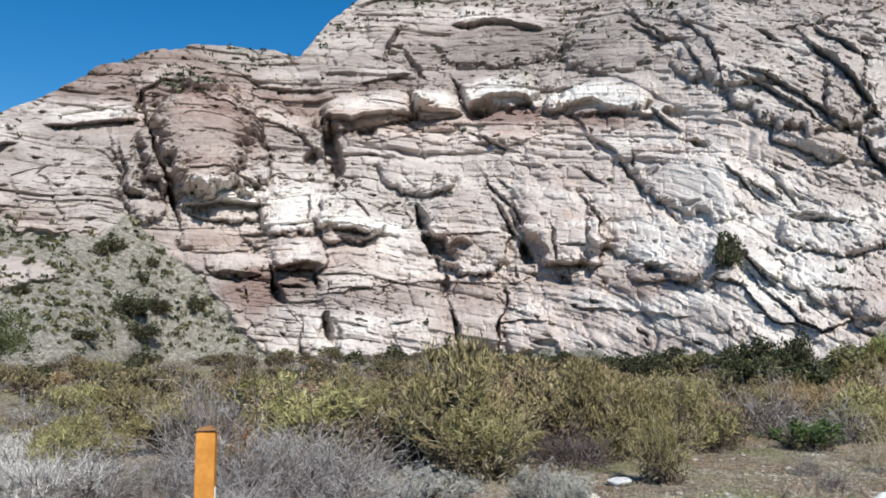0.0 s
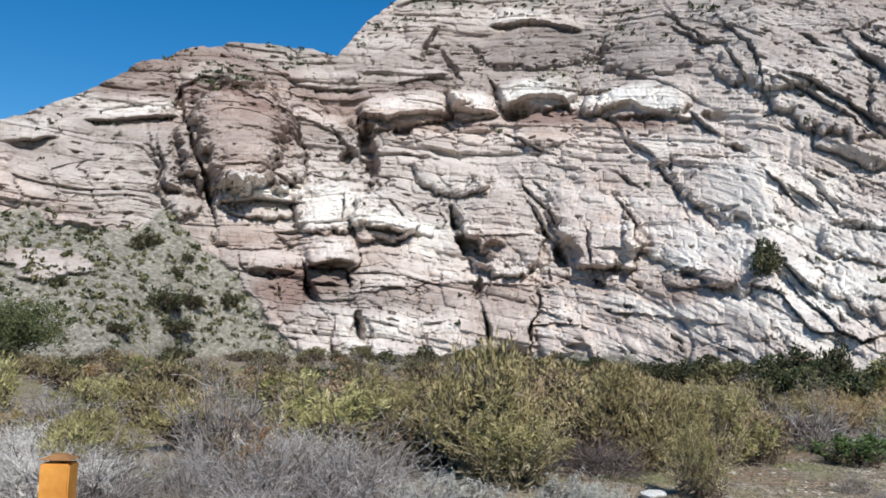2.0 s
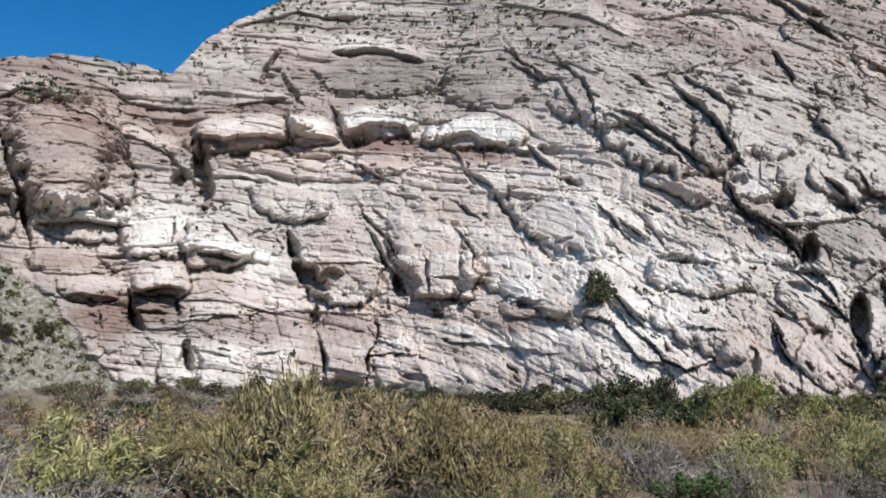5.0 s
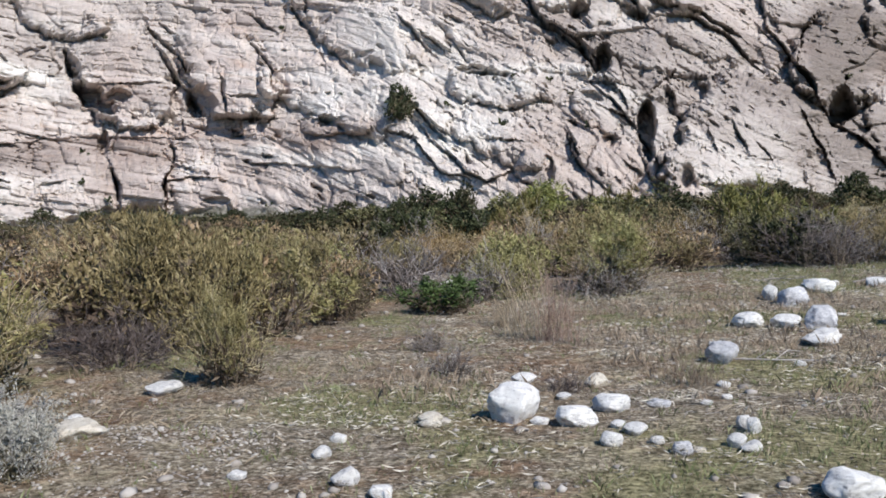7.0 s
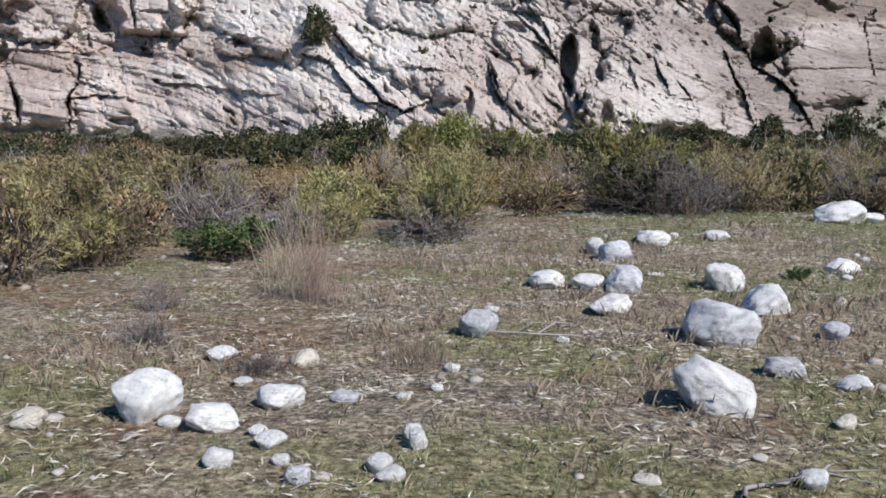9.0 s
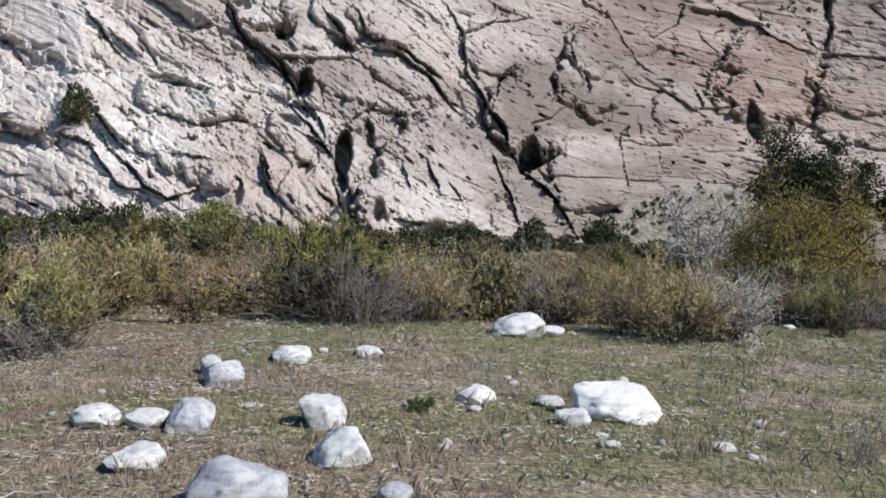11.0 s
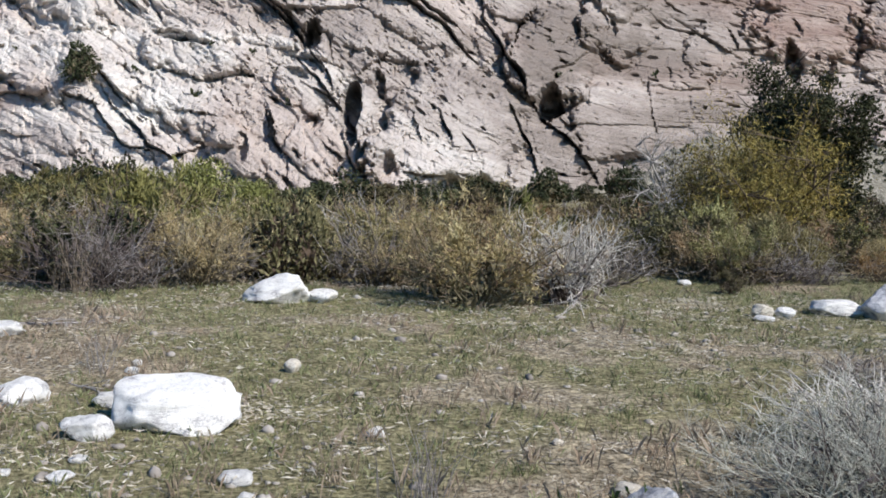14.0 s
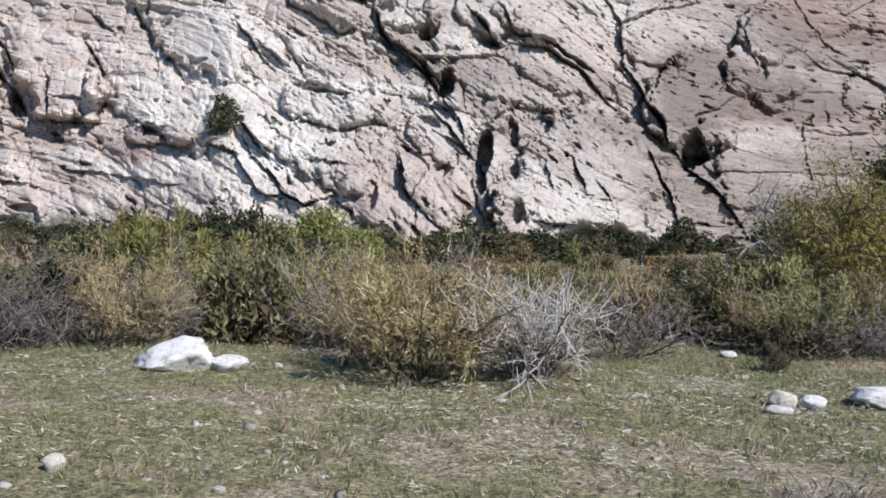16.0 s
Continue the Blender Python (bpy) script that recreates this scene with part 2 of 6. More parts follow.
# ---- numeric noise ----
def hash2(i, j, seed):
    n = (i.astype(np.int64) * 374761393 + j.astype(np.int64) * 668265263 + seed * 2147483647) & 0xFFFFFFFF
    n = ((n ^ (n >> 13)) * 1274126177) & 0xFFFFFFFF
    return ((n ^ (n >> 16)) & 0xFFFFFF) / float(0xFFFFFF)


def grain2(x, y, seed=0):
    """Smooth noise from -1 to 1."""
    i, j = np.floor(x), np.floor(y)
    u, v = x - i, y - j
    u, v = u * u * (3 - 2 * u), v * v * (3 - 2 * v)
    a, b, c, d = hash2(i, j, seed), hash2(i + 1, j, seed), hash2(i, j + 1, seed), hash2(i + 1, j + 1, seed)
    return 2 * (a + (b - a) * u + (c - a) * v + (a - b - c + d) * u * v) - 1


def rough2(x, y, octaves=5, seed=0, gain=0.5):
    total, amp = 0, 1.0
    for k in range(octaves):
        total = total + amp * grain2(x * 2**k, y * 2**k, seed + 17 * k)
        amp *= gain
    return total


def cells2(x, y, seed=0, offsets=False):
    """Distances to the nearest and the second nearest of scattered points, the nearest one's own number, and the way to it."""
    i, j = np.floor(x), np.floor(y)
    f1, f2, own = np.full(x.shape, 9.0), np.full(x.shape, 9.0), np.zeros(x.shape)
    fx, fy = np.zeros(x.shape), np.zeros(x.shape)
    for di in (-1, 0, 1):
        for dj in (-1, 0, 1):
            a, b = i + di, j + dj
            dx, dy = a + hash2(a, b, seed) - x, b + hash2(a, b, seed + 5) - y
            d = np.hypot(dx, dy)
            near = d < f1
            fx, fy = np.where(near, -dx, fx), np.where(near, -dy, fy)
            f2 = np.where(near, f1, np.minimum(f2, d))
            own = np.where(near, hash2(a, b, seed + 9), own)
            f1 = np.where(near, d, f1)
    return (f1, f2, own, fx, fy) if offsets else (f1, f2, own)


def smooth(a, b, x):
    t = np.clip((x - a) / (b - a), 0, 1)
    return t * t * (3 - 2 * t)


def mesh_from(name, verts, faces, material, smooth_faces=True):
    me = bpy.data.meshes.new(name)
    me.from_pydata(verts, [], faces) if not isinstance(faces, np.ndarray) else quads_into(me, verts, faces)
    me.materials.append(material)
    me.polygons.foreach_set("use_smooth", np.full(len(me.polygons), smooth_faces))
    me.update()
    return me


def quads_into(me, verts, faces):
    k = faces.shape[1]
    me.vertices.add(len(verts))
    me.vertices.foreach_set("co", np.asarray(verts, np.float32).ravel())
    me.loops.add(faces.size)
    me.loops.foreach_set("vertex_index", faces.astype(np.int32).ravel())
    me.polygons.add(len(faces))
    me.polygons.foreach_set("loop_start", np.arange(0, faces.size, k, dtype=np.int32))
    me.update(calc_edges=True)


def give(me, name, values):
    me.attributes.new(name, "FLOAT", "POINT").data.foreach_set("value", np.asarray(values, np.float32).ravel())


def part(name, me, parent, label=""):
    ob = new(name, me)
    ob.parent = parent
    return tagged(ob, label) if label else ob


def grid_faces(rows, cols):
    a = (np.arange(rows - 1)[:, None] * cols + np.arange(cols - 1)[None]).ravel()
    return np.stack([a, a + 1, a + cols + 1, a + cols], 1)


# ---- ground ----
def spread(lo, fine_lo, fine_hi, hi, step):
    mid = np.arange(fine_lo, fine_hi + step, step)
    out, back, s = [fine_hi + step], [fine_lo], step
    while out[-1] < hi:
        s *= 1.18
        out.append(out[-1] + s)
    s = step
    while back[-1] > lo:
        s *= 1.18
        back.append(back[-1] - s)
    return np.array(back[:0:-1] + list(mid) + out)


def ground_height(x, y):
    near = 0.035 * rough2(x * 0.5, y * 0.5, 4, 3) + 0.03 * grain2(x * 0.12, y * 0.12, 8)
    r = np.hypot(x - 5, y - 3)
    near = near + 0.22 * np.exp(-((x - 7.5) ** 2 / 20 + (y - 18.5) ** 2 / 10))
    return near + 0.5 * smooth(68, 90, r) - 0.6 * smooth(22, 40, r) + 0.2 * smooth(15, 40, r) * grain2(x * 0.08, y * 0.08, 4)


def green_patch(x, y):
    """Where the winter grass has come up, from 0 to 1."""
    return smooth(-0.15, 0.7, rough2(x * 0.75, y * 0.75, 4, 61, 0.6) - 0.30 + 0.76 * smooth(1.5, 6.8, x) + 0.25 * smooth(10, 16, y))


def build_ground():
    gx, gy = spread(-3500, -10, 22, 3500, 0.22), spread(-3500, 2, 26, 3500, 0.22)
    x, y = np.meshgrid(gx, gy)
    z = ground_height(x, y)
    me = mesh_from("ground", np.stack([x, y, z], -1).reshape(-1, 3), grid_faces(len(gy), len(gx)), GROUND)
    give(me, "green", green_patch(x, y))
    give(me, "rusty", smooth(8.5, 4.5, x))
    tagged(new("ground", me), "stony dry wash ground with thin patchy grass", "ground", kind="structure")


build_ground()

# ---- cliff ----
# Places on the face are given as (hundredths of a radian to the right of north as seen from CENTRE, metres up).
CENTRE = (5.0, 3.0)
cracks, lips, hollows, domes, tints = [], [], [], [], []


def crack(width, depth, *line):
    cracks.append((width, depth, line))


def lip(out, *line):
    lips.append((out, line))


def hollow(a, z, wide, high, turn, depth):
    hollows.append((a, z, wide, high, turn, depth))


def dome(a, z, wide, high, turn, out):
    domes.append((a, z, wide, high, turn, out))


def tint(a, z, wide, high, tone, warm):
    tints.append((a, z, wide, high, tone, warm))


def block(a, z, wide, high, turn, out, tone, warm):
    """A mass of rock that stands proud, with its own shade of stone."""
    domes.append((a, z, wide, high, turn, out))
    tints.append((a, z, wide, high, tone, warm))


crack(0.88, 5, (-91.2, 42.9), (-91, 37.1), (-90.2, 31.7), (-89.4, 28.2), (-88.5, 25.2), (-87.9, 22.4), (-87.4, 19.4))
crack(0.45, 2.5, (-93.5, 31.3), (-93.2, 25.3), (-92.5, 23.4), (-91.1, 23.1))
hollow(-92.3, 23.2, 1.4, 0.69, -10, 2.5)
lip(0.9, (-91, 42.9), (-88.9, 45.4), (-87.4, 44.9), (-85.9, 43.1), (-84.7, 41.2))
lip(0.8, (-84.4, 40.5), (-82.5, 39.9), (-80, 38.4), (-78.5, 38.5), (-76.3, 37.4), (-74.7, 35.7))
crack(0.38, 2, (-78.5, 37.9), (-78, 32.8), (-77.8, 27.5))
crack(0.35, 2, (-81.2, 26.8), (-78.4, 24.7))
crack(0.26, 1.2, (-87.3, 26.8), (-81.2, 27.3))
lip(1.4, (-86.6, 21.8), (-83, 22.4), (-78.7, 22.3))
hollow(-86, 21.4, 1.1, 0.78, 0, 2.5)
hollow(-70.9, 32.3, 1.5, 5.8, 4, 6)
hollow(-66.9, 35.9, 1.6, 1.5, 20, 3)
hollow(-68.7, 37.1, 1.1, 0.64, 0, 2)
lip(1.6, (-71.9, 39.4), (-68.7, 37.9), (-67.1, 38.7), (-64.8, 39.2), (-62.3, 39))
hollow(-73.3, 31.2, 0.99, 1.9, -20, 3.5)
crack(0.37, 2, (-74.7, 36.2), (-73.9, 34), (-71.9, 31.2))
crack(0.48, 2.5, (-72.2, 40.9), (-71.9, 35.7))
crack(0.76, 3, (-62.3, 43), (-61.5, 39.9), (-61.1, 38.2))
hollow(-64.9, 22, 1.4, 0.86, 0, 2.5)
crack(0.34, 1.5, (-68.4, 22.6), (-66.8, 20.2))
crack(0.34, 2, (-73.6, 24), (-73.5, 19.4))
lip(1.1, (-78.2, 45.2), (-76.3, 45), (-71.9, 44.6))
lip(1.6, (-61.1, 39.9), (-59.1, 39), (-56.4, 38.5))
hollow(-54, 38.8, 2.7, 1.4, 25, 3)
crack(0.58, 2.5, (-57.1, 46.2), (-55.6, 40.9), (-55.3, 38.5))
lip(2.2, (-55.3, 39.7), (-53, 40.9), (-48.9, 40.1), (-47.8, 37.7))
crack(0.62, 3, (-55.6, 34.7), (-53.7, 33.2), (-51.6, 31), (-50.6, 30.2))
lip(1.2, (-46.6, 36.6), (-44.8, 36))
lip(2, (-44.1, 36.6), (-41.6, 36.8), (-40.4, 35.3), (-38, 33.7), (-35.7, 32.7))
crack(0.94, 4, (-35, 33.4), (-33.9, 31.1), (-32.2, 29.2))
hollow(-32.7, 32.1, 1.9, 0.7, -25, 2.5)
hollow(-30.5, 26.6, 1.6, 0.74, -30, 3)
crack(0.25, 1.2, (-43.4, 34.8), (-42, 31.8))
crack(0.55, 3, (-41.1, 30.1), (-40.2, 28.7), (-39.3, 27.3))
crack(0.38, 2, (-39, 26.8), (-37.6, 24.3), (-37, 23.3), (-36.2, 21.1), (-34.8, 19.2), (-32.6, 15.9))
crack(0.45, 2.5, (-37.3, 27.2), (-37.1, 25))
hollow(-37.3, 23.9, 0.74, 0.68, 0, 2.5)
crack(0.5, 2.5, (-53.8, 26.1), (-52.3, 22.6), (-50.5, 20.5), (-49.9, 18.4))
crack(0.64, 3, (-52.9, 22.2), (-51.4, 18.4), (-49.9, 15.8), (-48.7, 13.6))
crack(0.33, 1.5, (-52.3, 25.8), (-50.7, 23.3))
crack(0.45, 2.5, (-43.7, 22.1), (-41.9, 19.3), (-41.1, 17.5), (-41.3, 14.1))
crack(0.46, 2, (-43, 25.5), (-40.6, 22.8))
hollow(-34.1, 18.7, 1.5, 0.4, -10, 1.5)
hollow(-31.3, 18, 0.81, 0.46, 0, 1.5)
crack(0.83, 4, (-61.4, 22.4), (-61, 19.2), (-60.2, 17.8))
hollow(-59.4, 15.6, 2.8, 1.4, -40, 6)
hollow(-57.3, 15.5, 1.7, 0.9, 0, 3)
crack(0.24, 1.2, (-60.2, 17.4), (-56.1, 16.9), (-52.4, 16.8))
lip(1.2, (-70.8, 18.3), (-68.7, 18.7), (-67.1, 17.9))
hollow(-68.7, 18, 2.4, 0.47, 0, 2)
hollow(-67.8, 16.1, 1, 0.46, 0, 2)
hollow(-70.2, 20.5, 0.5, 0.48, 0, 1.5)
crack(0.96, 4.5, (-77.9, 13), (-77.5, 10.9), (-76.9, 9.3), (-76.2, 7.7))
lip(1.4, (-77.5, 12.6), (-74.4, 13.3), (-72.5, 12.8))
crack(0.31, 1.8, (-77.2, 9.8), (-73.8, 9.6))
crack(0.47, 2.5, (-72.8, 11.8), (-72.7, 9.3))
hollow(-82.1, 11.2, 1.8, 0.73, 0, 3)
hollow(-80.1, 11.7, 1.6, 0.46, 0, 2)
crack(0.33, 1.8, (-80.9, 17.7), (-78.1, 17.8))
hollow(-80.4, 16.2, 0.74, 0.66, 0, 2)
hollow(-78.7, 15.8, 1.1, 0.47, 0, 2)
crack(0.24, 1.2, (-80.4, 10), (-79.9, 7.6))
crack(0.83, 4.5, (-71.8, 6.2), (-71.5, 4.3), (-71.2, 2.3))
crack(0.45, 2.5, (-72.5, 3.5), (-71.9, 5))
hollow(-58.5, 9.9, 0.68, 1.5, 0, 3.5)
crack(0.51, 3.5, (-57.9, 6.7), (-57.5, 4.8), (-57.1, 2.5))
crack(0.22, 1, (-65, 4.7), (-62.5, 5.1))
crack(0.23, 1, (-70.7, 9.8), (-66.9, 9.6))
crack(0.23, 1.2, (-62.5, 11.8), (-62.3, 9.8))
crack(0.55, 2.5, (-50.8, 21.4), (-49.6, 17.4))
hollow(-48.8, 14.6, 1.7, 2, -20, 4)
crack(0.45, 2.5, (-46.4, 17), (-46.2, 12.7))
crack(0.22, 1.2, (-46, 14.6), (-41.7, 14.1))
crack(0.5, 3.2, (-46.3, 12.3), (-43.9, 11.9), (-41.5, 11.7))
hollow(-42.1, 13, 1, 0.64, 0, 2)
hollow(-35.6, 10.3, 1.2, 0.52, 0, 2.5)
lip(1.2, (-38.1, 11.1), (-35.6, 10.5), (-34.4, 10.6))
crack(0.49, 3, (-26.5, 11.5), (-24.4, 9.3), (-22.8, 7.8))
crack(0.3, 2, (-26.6, 8.4), (-25.6, 6.7), (-23.5, 4.4), (-20.9, 3.6))
crack(0.37, 2.5, (-29.4, 8.8), (-27.8, 8.3), (-26.1, 8))
crack(0.43, 3.5, (-52, 8.8), (-51.9, 6.6), (-52.5, 4.4), (-52.7, 2.7), (-52.7, 0.3))
crack(0.28, 1.8, (-52.5, 4.7), (-50.1, 4.9), (-47.1, 4.8))
hollow(-47.7, 2.4, 1.3, 0.46, 0, 2.5)
crack(0.53, 2.5, (-46.8, 2.1), (-45.7, -0.1))
crack(0.29, 1.5, (-50.9, 12.2), (-50.5, 10.3))
crack(0.35, 2, (-44.8, 11.1), (-44, 9.5))
crack(0.38, 2, (-40.3, 1.6), (-38.3, 1))
lip(0.8, (-44, 6.7), (-38.1, 5.6), (-32.4, 5.1))
lip(0.35, (-72.5, 8.7), (-63.7, 10.6), (-50.6, 9.9))
crack(0.54, 2.5, (-37, 50.8), (-33.8, 45.8), (-31.2, 44.7))
crack(0.42, 2, (-31.2, 43.9), (-28.8, 35.7))
crack(0.53, 3, (-26.2, 35.9), (-21.8, 31.2), (-17.1, 26.4))
crack(0.64, 2.5, (-63.1, 59.9), (-64.8, 52))
crack(0.51, 2, (-62.2, 54.1), (-60.3, 46.6))
lip(1.6, (-100.4, 34.7), (-96.8, 35.7), (-92.2, 37.2))
lip(1.4, (-107.3, 29.5), (-103.9, 30.8))
crack(0.41, 2.5, (-28, 22.7), (-25.1, 19.1), (-23.5, 17.1))
hollow(-19.2, 15.3, 1.9, 0.65, -10, 2.5)
crack(0.53, 3.2, (-25.4, 36.5), (-22.3, 33.6), (-18, 29.2), (-15.6, 27.3), (-14.4, 25.6))
crack(0.93, 5, (-18.6, 40.8), (-17.1, 37.6), (-15.7, 35), (-14.2, 32.5), (-13.1, 29.7), (-12.2, 27.2))
crack(0.63, 3.5, (-17.7, 42.3), (-15.2, 38.9), (-14.1, 36.7), (-12.3, 35.5))
crack(0.24, 1.5, (-20.8, 42.7), (-17.3, 42.8), (-14.5, 44.6))
crack(0.4, 2, (-23.3, 43.5), (-20.9, 40.5))
crack(0.65, 3.5, (-7.9, 45.9), (-6.6, 42.6), (-6.3, 40.5))
crack(0.82, 3.5, (-9.5, 61.5), (-6.5, 55.4), (-3.9, 50.3), (-1.7, 47.3))
crack(0.65, 3.5, (0.1, 43.9), (2.7, 41.8), (5.9, 39.3), (9.5, 36.8))
hollow(4.8, 41.5, 1.1, 2.6, 25, 4.5)
crack(0.22, 1.2, (-5.6, 35.6), (-2.9, 31.4))
crack(0.54, 2.5, (-1.6, 58.6), (2.2, 58.6), (4.9, 55.3), (7.1, 55.7))
crack(0.68, 4, (-13.8, 25.9), (-13.3, 22.3), (-12.2, 21.1), (-10.4, 19.7), (-8.4, 18.3), (-7, 16.6))
crack(0.32, 2, (-8.7, 18.8), (-5.7, 19))
hollow(-5.9, 16.2, 0.82, 1.9, 0, 4.5)
hollow(-8, 22.2, 0.86, 1.2, 0, 4)
lip(1, (-11.5, 22), (-8.8, 22.2))
crack(0.69, 4, (-3.7, 25.1), (-2.3, 23.5), (-1.3, 22), (-0.2, 21.4))
crack(0.55, 3.5, (-0.3, 25.1), (1, 22.5), (3.5, 21.8), (5.1, 21.4), (8.6, 18.8))
crack(0.37, 2.5, (-5.9, 14.6), (-4.3, 12.6), (-3.3, 10.2))
hollow(-18.1, 14.8, 2, 0.57, -4, 3)
hollow(-13.6, 14.7, 0.92, 0.56, -8, 3)
crack(0.31, 2, (-7.7, 13.9), (-5.4, 13.6), (-4.4, 12))
hollow(-7.2, 12, 1.2, 0.56, -30, 2.5)
crack(0.33, 2, (-25.4, 20.2), (-23.9, 19), (-22.3, 17.5))
crack(0.36, 2.5, (-25.3, 10.4), (-23.5, 8.9), (-22.3, 8))
crack(0.3, 2, (-25.9, 9.8), (-24.2, 7.7), (-21.8, 5.3))
crack(0.23, 1.5, (-18.7, 7.5), (-15.1, 7.1))
hollow(-4.9, 6.6, 0.81, 0.8, -20, 2.5)
crack(0.58, 3.5, (-9.5, 7.4), (-8.5, 5.4))
crack(0.43, 2, (-31.6, 49.6), (-28.2, 40.7), (-27, 33.5))
crack(0.46, 2, (-37.4, 54), (-33.6, 46.1))
hollow(-12.6, 24.6, 0.94, 0.77, -30, 2.5)
lip(1.2, (-56.5, 59.4), (-52.1, 58.9), (-47, 54.6))
lip(1, (-67.6, 66.1), (-60.9, 69.8), (-54.7, 68))
lip(0.8, (-67.7, 46.4), (-61.8, 48.3))
lip(0.8, (-38, 65.7), (-30.2, 58.7), (-23.9, 51.8))
hollow(-1.2, 8.1, 0.95, 3.3, 4, 6)
hollow(1.2, 11.2, 0.53, 1.5, 10, 3)
hollow(18.4, 10.8, 1.3, 2.6, -8, 6)
hollow(2.7, 3, 0.71, 1.1, 0, 3.5)
hollow(-5.4, 6.7, 0.71, 0.75, 0, 2.5)
hollow(-12.2, 4.2, 0.47, 1.3, 5, 3)
hollow(-1.8, 21.6, 1.3, 0.88, -25, 3.5)
hollow(-8.7, 21.9, 0.56, 1, 0, 3)
hollow(-6.7, 15.8, 0.65, 1.4, 0, 3.5)
hollow(7.4, 9.6, 0.54, 0.42, 0, 1.5)
hollow(23.6, 21.6, 0.62, 1.3, 20, 2)
hollow(40.9, 20.9, 1.2, 3, 8, 4)
hollow(26.6, 4.7, 2, 0.82, 0, 2.5)
crack(0.29, 2.2, (-7.3, 13.8), (-5.3, 11.6), (-2.8, 9), (-1.2, 6.3), (0.7, 3.4))
crack(0.23, 2, (-1.1, 11.8), (0.5, 13.6), (2.1, 14.9))
crack(0.34, 2.5, (-5.2, 10.2), (-3.2, 9.5))
crack(0.3, 2, (7.9, 8.2), (9, 5.6))
crack(0.64, 4.5, (10.7, 25), (11.5, 20.4), (13.5, 17.1), (14.8, 14.5), (15.9, 11.8), (17.5, 8.9), (20.6, 6.5), (23.3, 2.7))
crack(0.51, 3, (16.1, 23), (14.6, 19.7), (14.5, 15.9))
crack(0.39, 2.8, (14.5, 9.8), (15.3, 7.6), (16.6, 5.4), (17.6, 2.5))
crack(0.28, 2, (4.1, 2.3), (9.3, 2.1))
crack(0.27, 2, (-3.6, 4.7), (-2.1, 3.5))
crack(0.27, 1.5, (10.3, 20.9), (12.3, 18.3))
crack(0.18, 1.2, (4.8, 8.7), (5.9, 5.3))
crack(0.18, 1.2, (10.1, 6.3), (11.1, 4.3))
crack(0.38, 3, (-10, 7.8), (-9, 5.6), (-7.8, 3.6))
crack(0.33, 2.5, (-22.8, 6.6), (-21.2, 4), (-18.8, 3.2), (-15.9, 4.1))
crack(0.62, 4, (-12.9, 21.1), (-10.4, 19.3), (-8.1, 17.4), (-6.4, 14.8))
crack(0.45, 3, (0.2, 21.8), (3.9, 21.2), (7.1, 19.1), (11.3, 14.5))
crack(0.36, 2, (8.7, 29.3), (10.7, 25.4), (14.1, 28.3), (17.5, 30.5))
crack(0.4, 2, (21.2, 29.6), (23.4, 20.7))
crack(0.43, 2.2, (25.5, 33.8), (27.1, 30.5), (29, 27.4), (30.6, 26))
crack(0.41, 2.2, (27, 25.2), (29.2, 23.6), (32.2, 22.7), (34.6, 21.1), (35.8, 20.5))
crack(0.81, 3, (35.1, 24.2), (36, 21.5))
crack(0.28, 1.2, (32, 33.8), (32.8, 27.9))
crack(0.48, 2, (34.9, 35.2), (37.2, 30.6), (37.8, 27.7))
crack(0.64, 4, (46.6, 33.9), (46.6, 25.2), (46.8, 18.4))
crack(0.31, 1.2, (45.4, 33.7), (45.9, 26))
crack(0.33, 1.2, (50.9, 34.3), (50.5, 29))
crack(0.97, 3.5, (45.5, 38.5), (46.7, 36))
crack(1.9, 7, (46.8, 52), (47.4, 40.5), (47.8, 36))
lip(1.4, (47.2, 34.9), (51.3, 35), (56.5, 35.2), (62.6, 36.1))
lip(1.4, (34.5, 38.9), (38, 40), (40.9, 38.4), (43.3, 35.9), (46, 34.5))
crack(0.58, 2, (40.5, 27.5), (41.7, 24.8))
crack(0.45, 1.5, (60.2, 23.8), (61.2, 16.4))
crack(0.51, 2, (51.7, 19.4), (54.8, 22.2), (58.8, 26.9))
crack(0.39, 2, (27.5, 15.9), (29, 8.2))
lip(1, (-6.6, 18.7), (-1.1, 19.7))
tint(-66.9, 16.1, 6.4, 2.76, 0.16, -0.2)
tint(-98, 25, 11, 8, -0.04, -0.6)
tint(-104, 32, 9, 8, -0.04, -0.6)
tint(-68.8, 4.7, 8.16, 2.56, 0.12, 0.1)
tint(-44.1, 4.1, 13.2, 1.9, 0.15, 0.1)
tint(-67.4, 40.8, 6.16, 1.96, 0.14, -0.1)
tint(-59.1, 41.8, 3.76, 1.95, 0.13, 0)
tint(-52.1, 43.5, 4.63, 2.13, 0.13, 0)
tint(-40.3, 38.4, 5.46, 2.13, 0.13, 0)
tint(-50.9, 36.6, 4.56, 2.22, -0.22, 0.4)
tint(-40.4, 32.5, 6.03, 1.66, -0.14, 0.3)
tint(-59.7, 36.4, 6.35, 2.09, -0.1, 0.2)
tint(-44, 9.2, 17.9, 1.26, -0.13, 0.35)
tint(-79.9, 8.4, 5.05, 2.86, -0.13, 0.35)
tint(-84.9, 33.4, 7.81, 8.46, -0.03, 0.35)
tint(-58, 20, 4.44, 5.57, -0.02, 0.3)
tint(-43.8, 15.9, 3.61, 3.74, 0.02, 0.35)
tint(-83.1, 24.7, 5.64, 1.6, 0.14, 0)
tint(-100.2, 36.7, 14.1, 1.52, 0.12, -0.1)
tint(-49.4, 52.7, 25.4, 6.17, -0.1, -0.2)
tint(-101.7, 25.3, 11.4, 6.03, 0.02, 0.3)
